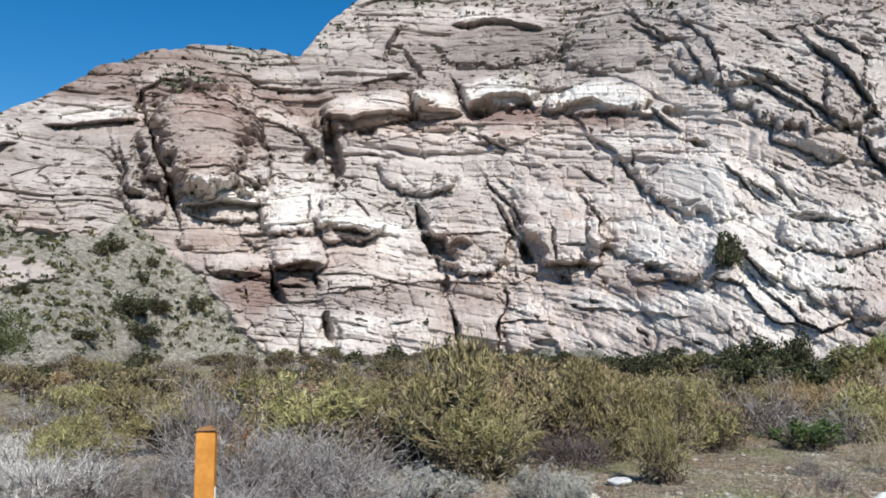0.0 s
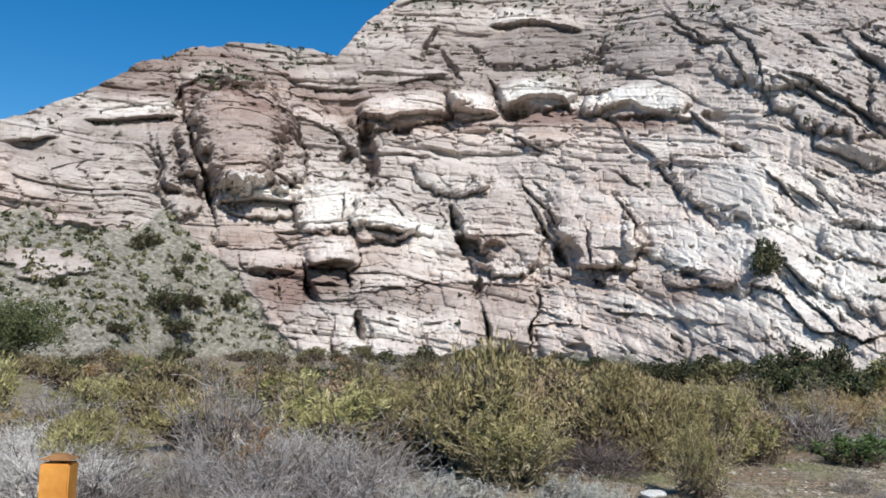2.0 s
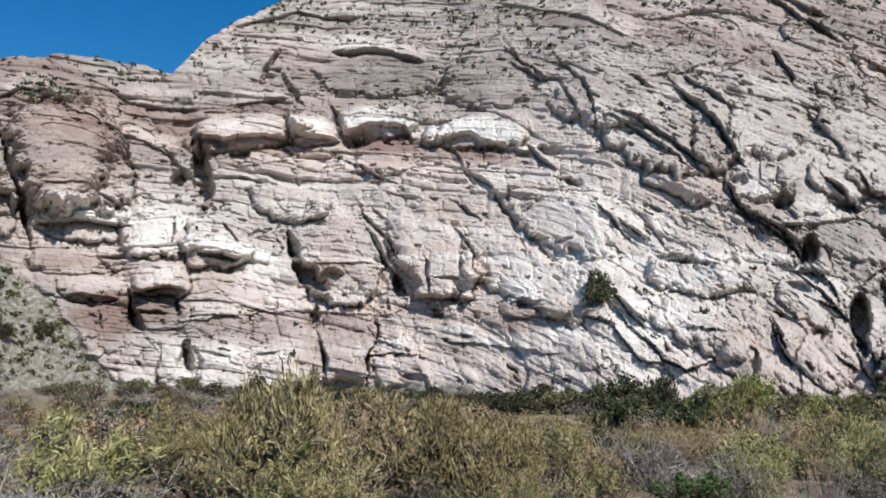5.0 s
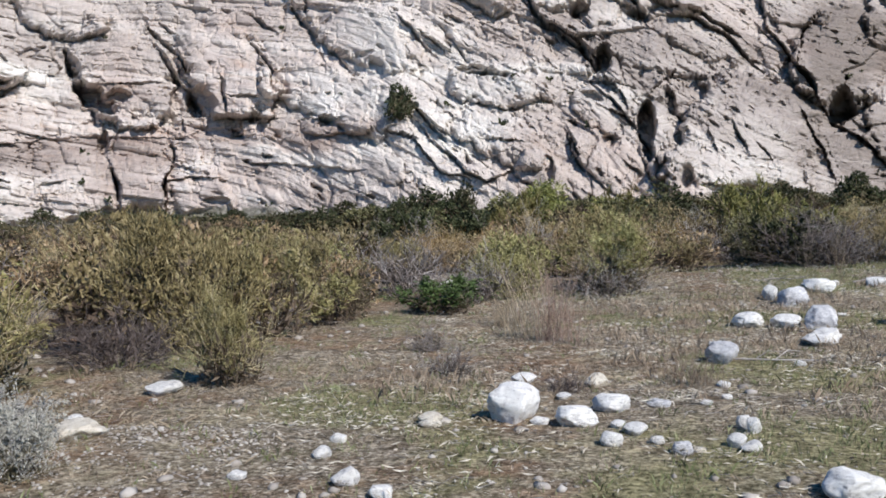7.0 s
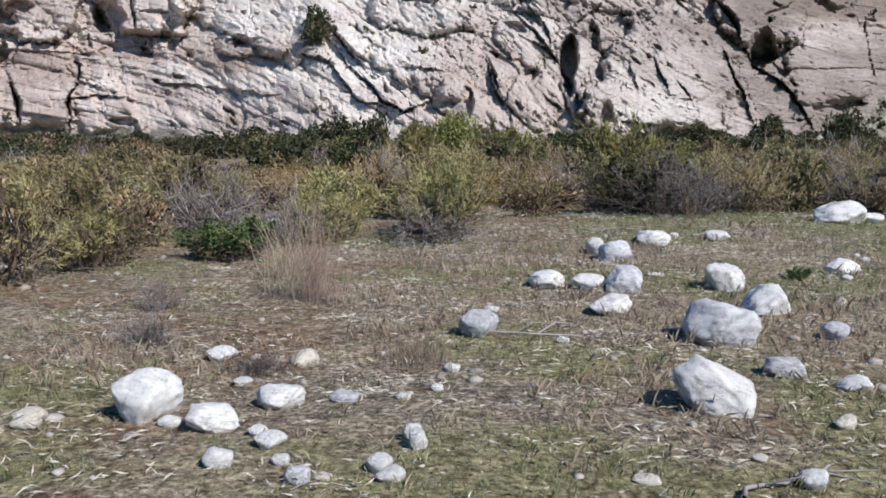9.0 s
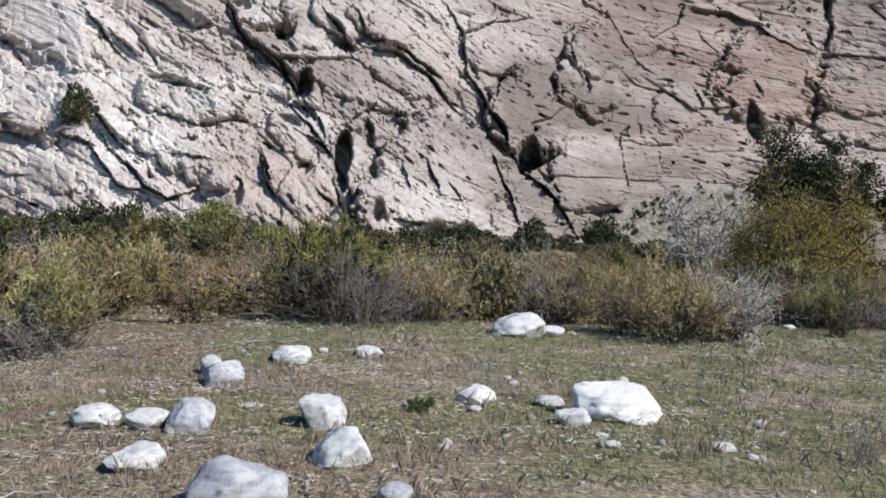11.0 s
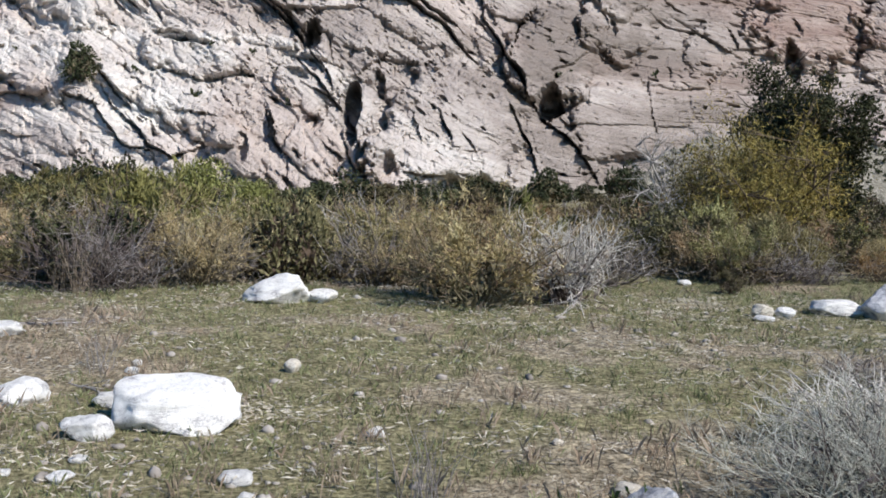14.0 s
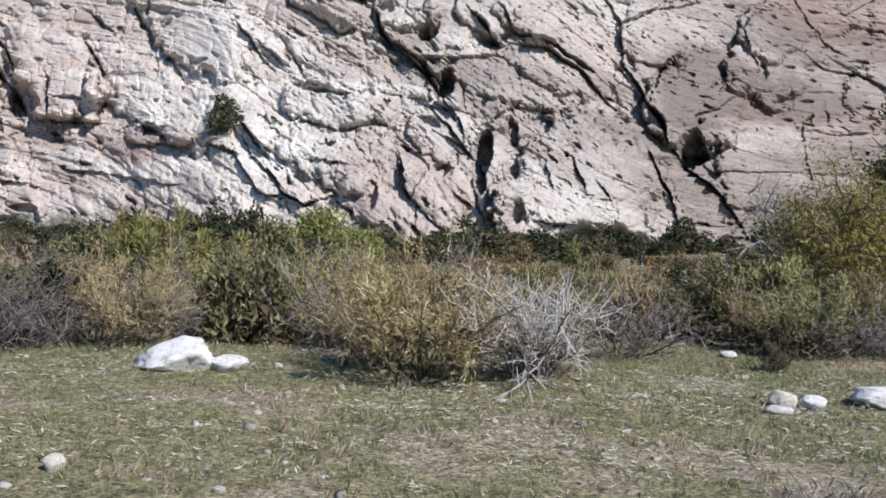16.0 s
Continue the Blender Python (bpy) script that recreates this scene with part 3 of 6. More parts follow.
tint(-2.8, 20.1, 7.23, 2.65, 0.06, -0.1)
tint(0.1, 33.1, 11.9, 7.68, -0.08, -0.4)
tint(3.6, 49.1, 13.8, 5.95, -0.12, -0.3)
tint(-18.6, 10.1, 8.24, 4.06, 0.06, -0.2)
tint(9.4, 7.5, 6.34, 6.95, 0.05, 0.1)
tint(42.6, 31, 8.56, 8.68, -0.06, 0.7)
tint(23.8, 13, 8.01, 2.09, 0.16, -0.2)
tint(49.1, 32.6, 6.44, 1.23, 0.12, 0)
tint(18.7, 18.8, 4.9, 6.2, -0.22, -0.3)
tint(30.6, 32.1, 11.7, 6.22, -0.13, 0.15)
tint(54.7, 26, 16.2, 7.46, -0.08, 0.1)
tint(26.4, 19.1, 9.44, 3.17, -0.2, -0.2)
tint(-2.9, 21.1, 6.93, 2.9, -0.03, 0.2)
dome(-85.2, 33.9, 8.1, 11, -20, 3.6)
dome(-9, 34.1, 4.4, 6.3, -10, 1.4)
dome(-10.2, 25, 3.7, 2.7, 0, 1.5)
dome(-6, 24.7, 2.4, 4.3, 0, 1.2)
dome(-2, 25.1, 3.8, 2.5, -20, 1.5)
dome(2.5, 25, 4.2, 2.8, -25, 1.5)
dome(-18.7, 25.4, 4.4, 2.2, -30, 2)
dome(9.5, 6.9, 6.9, 8.3, -25, 4)
dome(-0.1, 6.4, 1.7, 4.4, 10, 1.5)
dome(18.8, 17.7, 5, 6.6, -20, 3)
dome(25.1, 9.8, 5.1, 5, 0, 2)
dome(42.9, 30.6, 7.6, 10, 0, 2)
dome(51.4, 27.5, 8.5, 9.2, 0, 2)
dome(5.1, 21, 5.9, 4.5, -35, 1.2)
dome(25, 24.8, 4.8, 7.4, -25, 2)
block(-91.7, 29.0, 3.2, 9.9, 10, 2, 0, 0.2)
block(-84.4, 35.2, 8.0, 11.0, 15, 3.4, -0.03, 0.22)
block(-83.0, 22.7, 6.0, 2.8, -8, 2.4, 0.07, 0)
block(-83.4, 17.6, 5.1, 2.8, 0, 1.2, -0.04, 0.3)
block(-75.3, 21.9, 4.9, 4.4, 0, 2.8, 0.05, 0)
block(-69.1, 20.7, 4.5, 4.3, 0, 3.1, 0.03, 0)
block(-61.5, 27.5, 5.5, 3.2, -10, 2.2, 0.02, 0.1)
block(-104.6, 10.2, 4.6, 2.6, 0, 0.5, 0.05, -0.1)
block(-81.5, 13.4, 3.8, 2.4, 8, 1.5, 0.1, 0)
block(-74.5, 14.6, 3.9, 2.5, 0, 2.5, 0.08, 0)
block(-74.7, 10.0, 3.8, 2.3, 0, 0.9, -0.1, 0.3)
block(-80.7, 7.7, 4.6, 3.6, 0, 0.9, -0.1, 0.35)
block(-73.0, 3.5, 2.0, 3.6, 0, 2, 0.06, 0.1)
block(-67.8, 3.4, 3.1, 4.0, 0, 1.6, 0.06, 0.1)
block(-60.9, 3.3, 3.8, 3.6, 0, 1.2, 0.08, 0.1)
block(-54.8, 4.3, 2.9, 4.0, 0, 1.2, 0, 0.25)
block(-48.9, 3.0, 3.2, 4.0, 0, 1.4, 0.04, 0.2)
block(-66.5, 40.9, 8.8, 3.8, 12, 2.6, 0.10, -0.1)
block(-59.1, 41.4, 3.9, 3.6, 0, 2.2, 0.09, 0)
block(-51.8, 42.5, 6.0, 3.6, -6, 2.5, 0.09, 0)
block(-50.8, 35.2, 4.6, 3.8, 0, 1.2, -0.16, 0.4)
block(-39.9, 37.5, 6.8, 3.4, -10, 2.2, 0.10, 0)
block(-45.5, 38.0, 1.6, 2.2, 0, 2, 0.12, 0)
block(-56.1, 19.5, 5.8, 7.6, 8, 3.2, -0.02, 0.3)
block(-46.1, 18.7, 4.6, 7.7, 25, 2.7, 0, 0.35)
block(-35.9, 14.5, 8.6, 3.5, -32, 1.5, 0.03, 0.1)
block(-30.5, 20.5, 6.3, 3.6, -30, 1.3, 0.02, 0.1)
block(-34.8, 10.3, 3.6, 1.4, 0, 1.2, 0, 0)
block(-20.5, 31.4, 7.2, 4.2, -33, 2, -0.06, -0.2)
block(-26.6, 38.8, 7.3, 3.6, -30, 1.5, -0.04, -0.1)
block(-14.9, 33.2, 2.4, 6.7, 0, 2, -0.06, -0.2)
block(-51.2, 53.1, 11.3, 5.2, -6, 1.2, -0.06, -0.1)
block(-39.2, 47.2, 7.4, 5.3, -20, 1.2, -0.05, -0.1)
block(42.2, 28.1, 7.3, 8.5, -25, 2, -0.04, 0.6)
block(50.5, 29.4, 5.8, 5.9, 0, 1.5, 0, 0.1)
block(25.7, 29.8, 4.0, 6.7, -35, 1.5, -0.05, 0)
block(34.3, 22.5, 3.8, 5.6, -30, 1.2, -0.03, 0.1)
block(1.2, 17.1, 7.2, 2.7, -12, 1.0, 0.02, -0.1)
block(-17.0, 13.6, 5.0, 2.4, -8, 1.6, 0.05, -0.1)
block(14.1, 25.3, 3.8, 4.6, 0, 1.5, -0.03, -0.1)
block(-6.1, 11.0, 2.9, 2.6, -40, 1.2, 0.05, 0)
block(-17.0, 7.7, 4.7, 2.3, -30, 1.2, 0.06, -0.1)
block(-12.5, 3.9, 2.8, 1.7, -40, 1.2, 0.04, 0)
block(-4.5, 4.4, 2.8, 2.2, -35, 1.2, 0.03, 0.1)

FOOT_A = (-75, -60, -45, -33, -26, -16, -7, 0, 7, 12, 27, 40, 60)
FOOT_R = (122, 120, 118, 112, 103, 88, 86, 89, 99, 108, 148, 178, 200)
TOP_A = (-135, -105, -100.7, -96.4, -90.7, -86, -82.4, -78, -74.3, -71, -65.8, -61, -50, -35, 0, 30, 45, 52.9, 55.2, 57.8, 62.9, 80)
TOP_Z = (15, 36, 41, 46.3, 51, 54.4, 55.3, 54.8, 53.4, 62.5, 69.3, 77, 88, 95, 92, 78, 63, 50.3, 46.5, 44.8, 41, 28)


def face_radius(a, z):
    return np.interp(np.degrees(a / 100), FOOT_A, FOOT_R) + 0.78 * (z - 2)


def talus_top(a):
    """Height to which the scree climbs against the face."""
    return np.interp(a, (-135, -104.7, -96, -92, -89, -81, -77, 18, 24, 30, 36, 48, 62, 80), (17, 18.6, 17.5, 20, 17, 4, 1, 1, 2.5, 6, 9, 9, 6, 4))


def build_cliff():
    ga = np.concatenate([np.arange(-135, -117, 0.8), np.arange(-117, -106, 0.22), np.arange(-106, 30, 0.17), np.arange(30, 66, 0.24), np.arange(66, 82, 0.8)])
    rows = 500
    s = np.linspace(0, 1, rows) ** 1.12
    a, s = np.meshgrid(ga, s)
    top = np.interp(a, TOP_A, TOP_Z) + 0.9 * rough2(a * 0.22, a * 0, 4, 2)
    z = -2 + s * (top + 2)
    m = a * 1.15
    # bedding: nearly level on the western side, dipping to the east
    bed = z + np.interp(a, ga, np.cumsum(np.gradient(ga) * 1.15 * np.interp(ga, (-135, -60, -45, -20, 8, 18, 30, 82), (0.02, 0.08, 0.32, 0.52, 0.5, 0.2, 0.06, 0.03)))) + 1.3 * rough2(m * 0.05, z * 0.05, 3, 21)
    west = smooth(-35, -60, a)
    east = smooth(-30, -12, a)
    zone = smooth(-0.35, 0.35, rough2(m * 0.04, z * 0.05, 3, 51))
    torn = smooth(-0.1, 0.45, rough2(m * 0.09, z * 0.12, 3, 53))
    jag = hash2(np.floor(bed / 0.8), np.floor(m / 2.6 + 0.3 * bed), 33) - 0.5
    wa, wz = a + 0.30 * rough2(m * 0.22, z * 0.22, 5, 31, 0.6) + 0.17 * jag * smooth(14, 4, a), z + 0.30 * rough2(m * 0.22, z * 0.22, 5, 37, 0.6)
    out = 1.1 * rough2(m * 0.06, z * 0.06, 4, 41)

    def strata(thick, seed, run):
        """Beds one above the other, each with an undercut foot and a rounded back, that come and go along the face."""
        r = bed / thick + 0.55 * grain2(bed / (2.3 * thick), bed * 0 + 0.5, seed) + 0.18 * rough2(m * 0.5 / run, z * 0.5 / run, 3, seed + 1)
        # joints across the beds, with a small throw at each
        c = np.floor((m + 0.3 * z) / (0.55 * run) + 0.35 * rough2(m * 0.8 / run, z * 1.2 / run, 4, seed + 7))
        r = r + 0.8 * hash2(c, c * 0, seed + 9)
        i = np.floor(r)
        f = r - i
        hard = smooth(-0.25, 0.45, grain2(m / run + 31 * hash2(i, i * 0, seed + 2), i * 7.31, seed + 3) + 0.5 * (hash2(i, i * 0, seed + 4) - 0.5))
        return hard * smooth(0, 0.05, f) * (1 - f) ** 0.8, hard

    def blocks(thick, long, seed, skew):
        """Beds split by joints, each block set a little in or out."""
        r = bed / thick + 0.3 * rough2(m * 0.35 / long, z * 0.5 / long, 3, seed)
        i = np.floor(r)
        c = (m + skew * z) / (long * (0.55 + 0.9 * hash2(i, i * 0, seed + 1))) + 7 * hash2(i, i * 0 + 3, seed + 2) + 0.10 * rough2(m * 0.5, z * 0.5, 3, seed + 3)
        j = np.floor(c)
        fr, fc = r - i, c - j
        edge = np.minimum(fc, 1 - fc) * long
        swell = (1 - np.abs(2 * fr - 1) ** 4) * (1 - np.abs(2 * fc - 1) ** 6)
        return hash2(i, j, seed + 4) - 0.5, edge, swell, hash2(i, j, seed + 8)

    def facets(long, high, seed, tilt):
        """Faces of rock, each turned its own way, and how near its rim a place is."""
        x, y = m / long + 0.22 * rough2(m * 0.6 / long, z * 0.6 / high, 4, seed), bed / high + 0.22 * rough2(m * 0.6 / long, z * 0.6 / high, 4, seed + 3)
        f1, f2, own, fx, fy = cells2(x, y, seed, True)
        lean = tilt * ((hash2(own * 1e6, own * 0, seed + 6) - 0.5) * fx * long + (hash2(own * 1e6, own * 0 + 1, seed + 7) - 0.4) * fy * high)
        return lean, f2 - f1, own

    slab = smooth(11, 20, a)
    nose, hard = strata(4.2, 301, 17.0)
    out += (1 - 0.4 * slab) * (0.5 + 0.45 * west) * nose
    nose, hard = strata(1.45, 311, 6.0)
    out += (1 - 0.75 * slab) * (0.1 + 0.9 * zone) * 0.33 * nose
    v, edge, swell, some = blocks(4.4, 13.0, 201, 0.25)
    out += (0.5 + 0.6 * west) * v + (0.3 + 0.6 * west) * swell - 0.55 * (1 - 0.6 * slab) * (some > 0.45) * np.exp(-((edge / 0.17) ** 4))
    v, edge, swell, some = blocks(1.9, 4.6, 211, 0.15)
    out += (0.3 + 0.7 * zone) * ((0.3 + 0.45 * west) * v + (0.28 + 0.15 * west) * swell - 0.35 * (some > 0.6) * np.exp(-((edge / 0.14) ** 4)))
    v, edge, swell, some = blocks(0.7, 1.7, 221, 0.1)
    out += torn * 0.2 * v
    lean, rim, own = facets(12.0, 7.0, 231, 0.5)
    out += (0.35 + 0.3 * slab) * lean + 0.6 * (own - 0.5) - 0.3 * smooth(0.08, 0.0, rim)
    lean, rim, own = facets(4.4, 2.2, 241, 0.6)
    out += (0.2 + 0.2 * east * (1 - slab)) * (lean + 0.5 * (own - 0.5)) - (0.1 + 0.25 * east * torn) * smooth(0.10, 0.0, rim)
    lean, rim, own = facets(1.5, 0.8, 251, 0.8)
    out += (0.12 + 0.35 * torn) * (lean + 0.2 * (own - 0.5))
    # pockets weathered out along the beds
    h1, _, hown = cells2(m / 1.7 + 0.3 * rough2(m * 1.2, z * 1.2, 3, 61), bed / 0.8 + 0.2 * rough2(m * 1.2, z * 1.2, 3, 65), 7)
    out -= 0.9 * smooth(0.40, 0.16, h1) * (hown > 0.955 - 0.05 * torn)
    out += (0.12 + 0.10 * east * (1 - slab)) * rough2(m * 0.8, z * 0.8, 4, 63, 0.65)
    # knobs and gullies running down the dipping beds
    knob = rough2(m * 0.17, bed * 0.5, 4, 67, 0.55)
    out += (0.12 + 0.22 * east * (1 - slab)) * knob
    upper = smooth(38, 60, z) * smooth(30, 0, a)
    out *= 1 - 0.3 * upper
    scale = face_radius(a, z) / 100
    fray = np.clip(0.6 + 0.6 * rough2(m * 0.35, z * 0.35, 3, 117), 0.15, 1.15)
    bite = rough2(m * 0.6, z * 0.6, 4, 119, 0.65)
    patchy = grain2(m * 0.2, z * 0.2, 113)
    uneven = 0.7 + 0.5 * grain2(m * 0.16, z * 0.05, 127)

    def near_to(a0, a1, z0, z1, by):
        """The part of the face round a feature."""
        c0, c1 = np.searchsorted(ga, a0 - by), np.searchsorted(ga, a1 + by)
        if c1 <= c0:
            return slice(0, 0), slice(0, 0)
        hit = np.nonzero(((z[:, c0:c1] > z0 - by) & (z[:, c0:c1] < z1 + by)).any(axis=1))[0]
        return (slice(hit[0], hit[-1] + 1), slice(c0, c1)) if len(hit) else (slice(0, 0), slice(0, 0))

    calm, mass = np.zeros(a.shape), np.zeros(a.shape)
    for ca, cz, wide, high, turn, depth in domes:
        c, sn = math.cos(radians(turn)), math.sin(radians(turn))
        k = near_to(ca, ca, cz, cz, 1.5 * max(wide, high) + 2)
        dx, dz = (wa[k] - ca) * scale[k], wz[k] - cz
        u, v = (c * dx + sn * dz) / wide, (c * dz - sn * dx) / high
        r = np.maximum((np.abs(u) ** 3.0 + np.abs(v) ** 3.0) ** (1 / 3.0) + 0.12 * bite[k], 0)
        shape = 0.35 + 0.7 * smooth(-0.3, 0.9, v + 0.3 * u)
        calm[k] = np.maximum(calm[k], smooth(1.1, 0.75, r))
        foot = np.exp(-((r - 1.06) / 0.06) ** 2) * smooth(0.15, -0.55, v + 0.35 * u + 0.4 * patchy[k])
        mass[k] += (1.0 + 0.2 * west[k]) * depth * np.clip(1 - r**3.6, 0, 1) ** shape - 0.35 * min(depth, 3) * foot
    out = out * (1 - 0.45 * calm) + mass
    nose, hard = strata(0.62, 321, 3.4)
    out += (1 - 0.5 * slab) * (0.25 + 0.75 * torn) * 0.24 * nose
    v, edge, swell, some = blocks(0.9, 2.1, 331, 0.1)
    out += (0.3 + 0.7 * zone) * (0.09 * v + 0.09 * swell)
    out -= 0.6 * smooth(0.36, 0.18, h1) * (hown > 0.87) * smooth(-0.3, 0.2, rough2(m * 0.12, z * 0.12, 3, 335))
    # small pits in crumbling patches
    p1, _, pown = cells2(m / 0.85 + 0.25 * rough2(m * 1.5, z * 1.5, 2, 341), bed / 0.55, 343)
    out -= 0.32 * smooth(0.42, 0.2, p1) * (pown > 0.80) * smooth(0.0, 0.4, rough2(m * 0.10, z * 0.14, 3, 345) + 0.25 * east)
    for reach, line in lips:
        la, lz = np.array(line).T
        k = near_to(la[0], la[-1], lz.min(), lz.max(), 13)
        d = wz[k] - np.interp(wa[k], la, lz)
        ends = smooth(la[0] - 0.8, la[0] + 0.6, wa[k]) * smooth(la[-1] + 0.8, la[-1] - 0.6, wa[k])
        swell = np.exp(-np.clip(d, 0, 99) / 3.2) * (1 - 0.25 * np.exp(-np.clip(d, 0, 99) / 0.5))
        out[k] += ends * (1.0 + 0.8 * west[k]) * np.where(d > 0, 0.9 * reach * swell, -0.8 * reach * np.exp(np.clip(d, -99, 0) / (0.8 + 0.9 * reach))) * uneven[k]
    for width, depth, line in cracks:
        depth *= 0.55 if line[0][0] > 21 else 1.0
        la, lz = np.array(line).T
        k = near_to(la.min(), la.max(), lz.min(), lz.max(), 12)
        best, side, along = np.full(a[k].shape, 99.0), np.zeros(a[k].shape), np.zeros(a[k].shape)
        for n, ((a0, z0), (a1, z1)) in enumerate(zip(line, line[1:])):
            dx, dz, ex, ez = (wa[k] - a0) * scale[k], wz[k] - z0, (a1 - a0) * scale[k], z1 - z0
            t = np.clip((dx * ex + dz * ez) / (ex * ex + ez * ez + 1e-6), 0, 1)
            d = np.hypot(dx - t * ex, dz - t * ez)
            near = d < best
            # the block to the upper right stands proud
            turn = np.sign((ex * dz - ez * dx) * np.where(ex + 0.01 * ez >= 0, 1, -1))
            side = np.where(near, turn, side)
            along = np.where(near, (n + t) / (len(line) - 1), along)
            best = np.minimum(best, d)
        fade = np.clip(np.sin(np.pi * np.clip(along * 0.94 + 0.03, 0, 1)), 0, 1) ** 0.45
        w = width * (0.42 + 0.5 * west[k]) * fray[k] * (0.3 + 0.7 * fade)
        out[k] -= (0.8 + 0.2 * west[k]) * depth * fade * smooth(1.15 * w, 0.45 * w, best)
        out[k] += np.where(side > 0, 0.32, -0.18) * depth * fade * np.exp(-best / (1.5 + 1.5 * west[k]))
    for ca, cz, wide, high, turn, depth in hollows:
        c, sn = math.cos(radians(turn)), math.sin(radians(turn))
        k = near_to(ca, ca, cz, cz, 1.6 * max(wide, high) + 2)
        dx, dz = (wa[k] - ca) * scale[k], wz[k] - cz
        r = (np.abs((c * dx + sn * dz) / wide) ** 1.5 + np.abs((c * dz - sn * dx) / high) ** 1.5) ** (1 / 1.5)
        big = min(1.0, max(wide, high) / 2.2)
        out[k] -= (0.35 + 0.75 * big**2) * depth * smooth(1.15, 0.75, r + 0.28 * bite[k])
    # scree and soil
    tt = talus_top(a) + 1.5 * rough2(m * 0.16, z * 0.12, 4, 71, 0.6)
    soil = smooth(1.0, -1.5, z - tt)
    bare = smooth(1.15, 0.85, np.hypot((wa + 104.6) / 4.2, (wz - 10.2) / 2.4) + 0.5 * rough2(m * 0.3, z * 0.5, 4, 129))
    out = out * (1 - 0.93 * soil)
    radius = face_radius(a, z) - out
    base = face_radius(a, tt) - (tt - z) * (0.78 + 1.0 * smooth(-86, -100, a) + 0.8 * smooth(26, 40, a))
    radius = np.where(z < tt, radius * (1 - soil) + soil * (base - 0.5 * rough2(m * 0.3, z * 0.6, 4, 73) - 1.5 * bare), radius)
    # over the crest the hill falls back
    for k, (back, drop) in enumerate(((3, 0.3), (15, 3), (60, 25))):
        radius = np.vstack([radius, radius[rows - 1] + back])
        z = np.vstack([z, z[rows - 1] - drop])
        a = np.vstack([a, a[0]])
    x, y = CENTRE[0] + radius * np.sin(a / 100), CENTRE[1] + radius * np.cos(a / 100)
    me = mesh_from("cliff", np.stack([x, y, z], -1).reshape(-1, 3), grid_faces(*a.shape), ROCK, False)

    def full(v):
        return np.vstack([v, v[-1:], v[-1:], v[-1:]])

    ag, zg = a[:rows], z[:rows]
    mg = ag * 1.15
    patch = rough2(mg * 0.07, zg * 0.07 + bed * 0.02, 4, 81)
    ledge = np.gradient(out, axis=0)
    scrub = 0.62 * smooth(0.15, 0.8, patch) * smooth(24, 46, zg) + 0.45 * smooth(55, 75, zg) + 0.3 * smooth(-72, -78, ag) * smooth(40, 50, zg)
    give(me, "soil", full(np.maximum(soil * (1 - bare), np.clip(scrub, 0, 0.8) * smooth(0.35, -0.25, ledge))))
    band = np.floor(bed / 5.2 + 0.4 * rough2(mg * 0.06, zg * 0.06, 3, 83))
    white = 0.08 * smooth(1.2, 0.2, np.abs(zg - np.interp(ag, (-90, -70, -45, -20), (20, 19, 17, 15)))) * (ag > -90)
    mid_face = smooth(-70, -50, ag) * smooth(14, 2, ag) * smooth(46, 34, zg) * (1 - 0.45 * smooth(-28, -18, ag))
    tone = 0.49 + 0.08 * mid_face - 0.05 * smooth(-22, -10, ag) * smooth(26, 18, zg) - 0.03 * smooth(20, 28, zg) * smooth(-75, -68, ag) * smooth(-50, -58, ag) - 0.09 * smooth(-74, -86, ag) + 0.17 * (hash2(band, band * 0, 11) - 0.5) + 0.09 * patch + white
    # pale cap stone above each lip; below it the tone is lowered like overhang shade
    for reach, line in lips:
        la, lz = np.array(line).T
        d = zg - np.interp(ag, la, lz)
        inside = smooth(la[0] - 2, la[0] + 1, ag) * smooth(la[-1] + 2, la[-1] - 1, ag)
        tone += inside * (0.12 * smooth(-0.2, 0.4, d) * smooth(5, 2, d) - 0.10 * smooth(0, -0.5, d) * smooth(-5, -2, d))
    glow = np.zeros(ag.shape)
    wx, wy = ag + 1.6 * rough2(mg * 0.12, zg * 0.12, 3, 121), zg + 1.6 * rough2(mg * 0.12, zg * 0.12, 3, 123)
    for ca, cz, wide, high, light, hue in tints:
        r = np.hypot((wx - ca) * scale / wide, (wy - cz) / high)
        tone += light * smooth(1.2, 0.6, r)
        glow += hue * smooth(1.2, 0.6, r)
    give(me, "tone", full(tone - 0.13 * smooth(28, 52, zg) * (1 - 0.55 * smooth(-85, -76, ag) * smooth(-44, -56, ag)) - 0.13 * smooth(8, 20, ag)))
    give(me, "bed", full(bed))
    give(me, "along", full(mg))
    give(me, "warm", full(np.clip(glow + 0.28 + 0.5 * rough2(mg * 0.03, bed * 0.12, 3, 91) + 0.25 * smooth(-25, -55, ag) - 0.25 * smooth(40, 65, zg) - 0.3 * smooth(6, 16, ag) * smooth(40, 30, ag) - 0.2 * smooth(-40, -26, ag) * smooth(8, -4, ag), 0, 1)))
    global FACE
    FACE = (ga, z[:rows], radius[:rows], np.maximum(soil, np.clip(scrub, 0, 0.8)))
    tagged(new("cliff", me), "banded pink and pale grey sandstone cliff with caves", "cliff", kind="structure")


build_cliff()


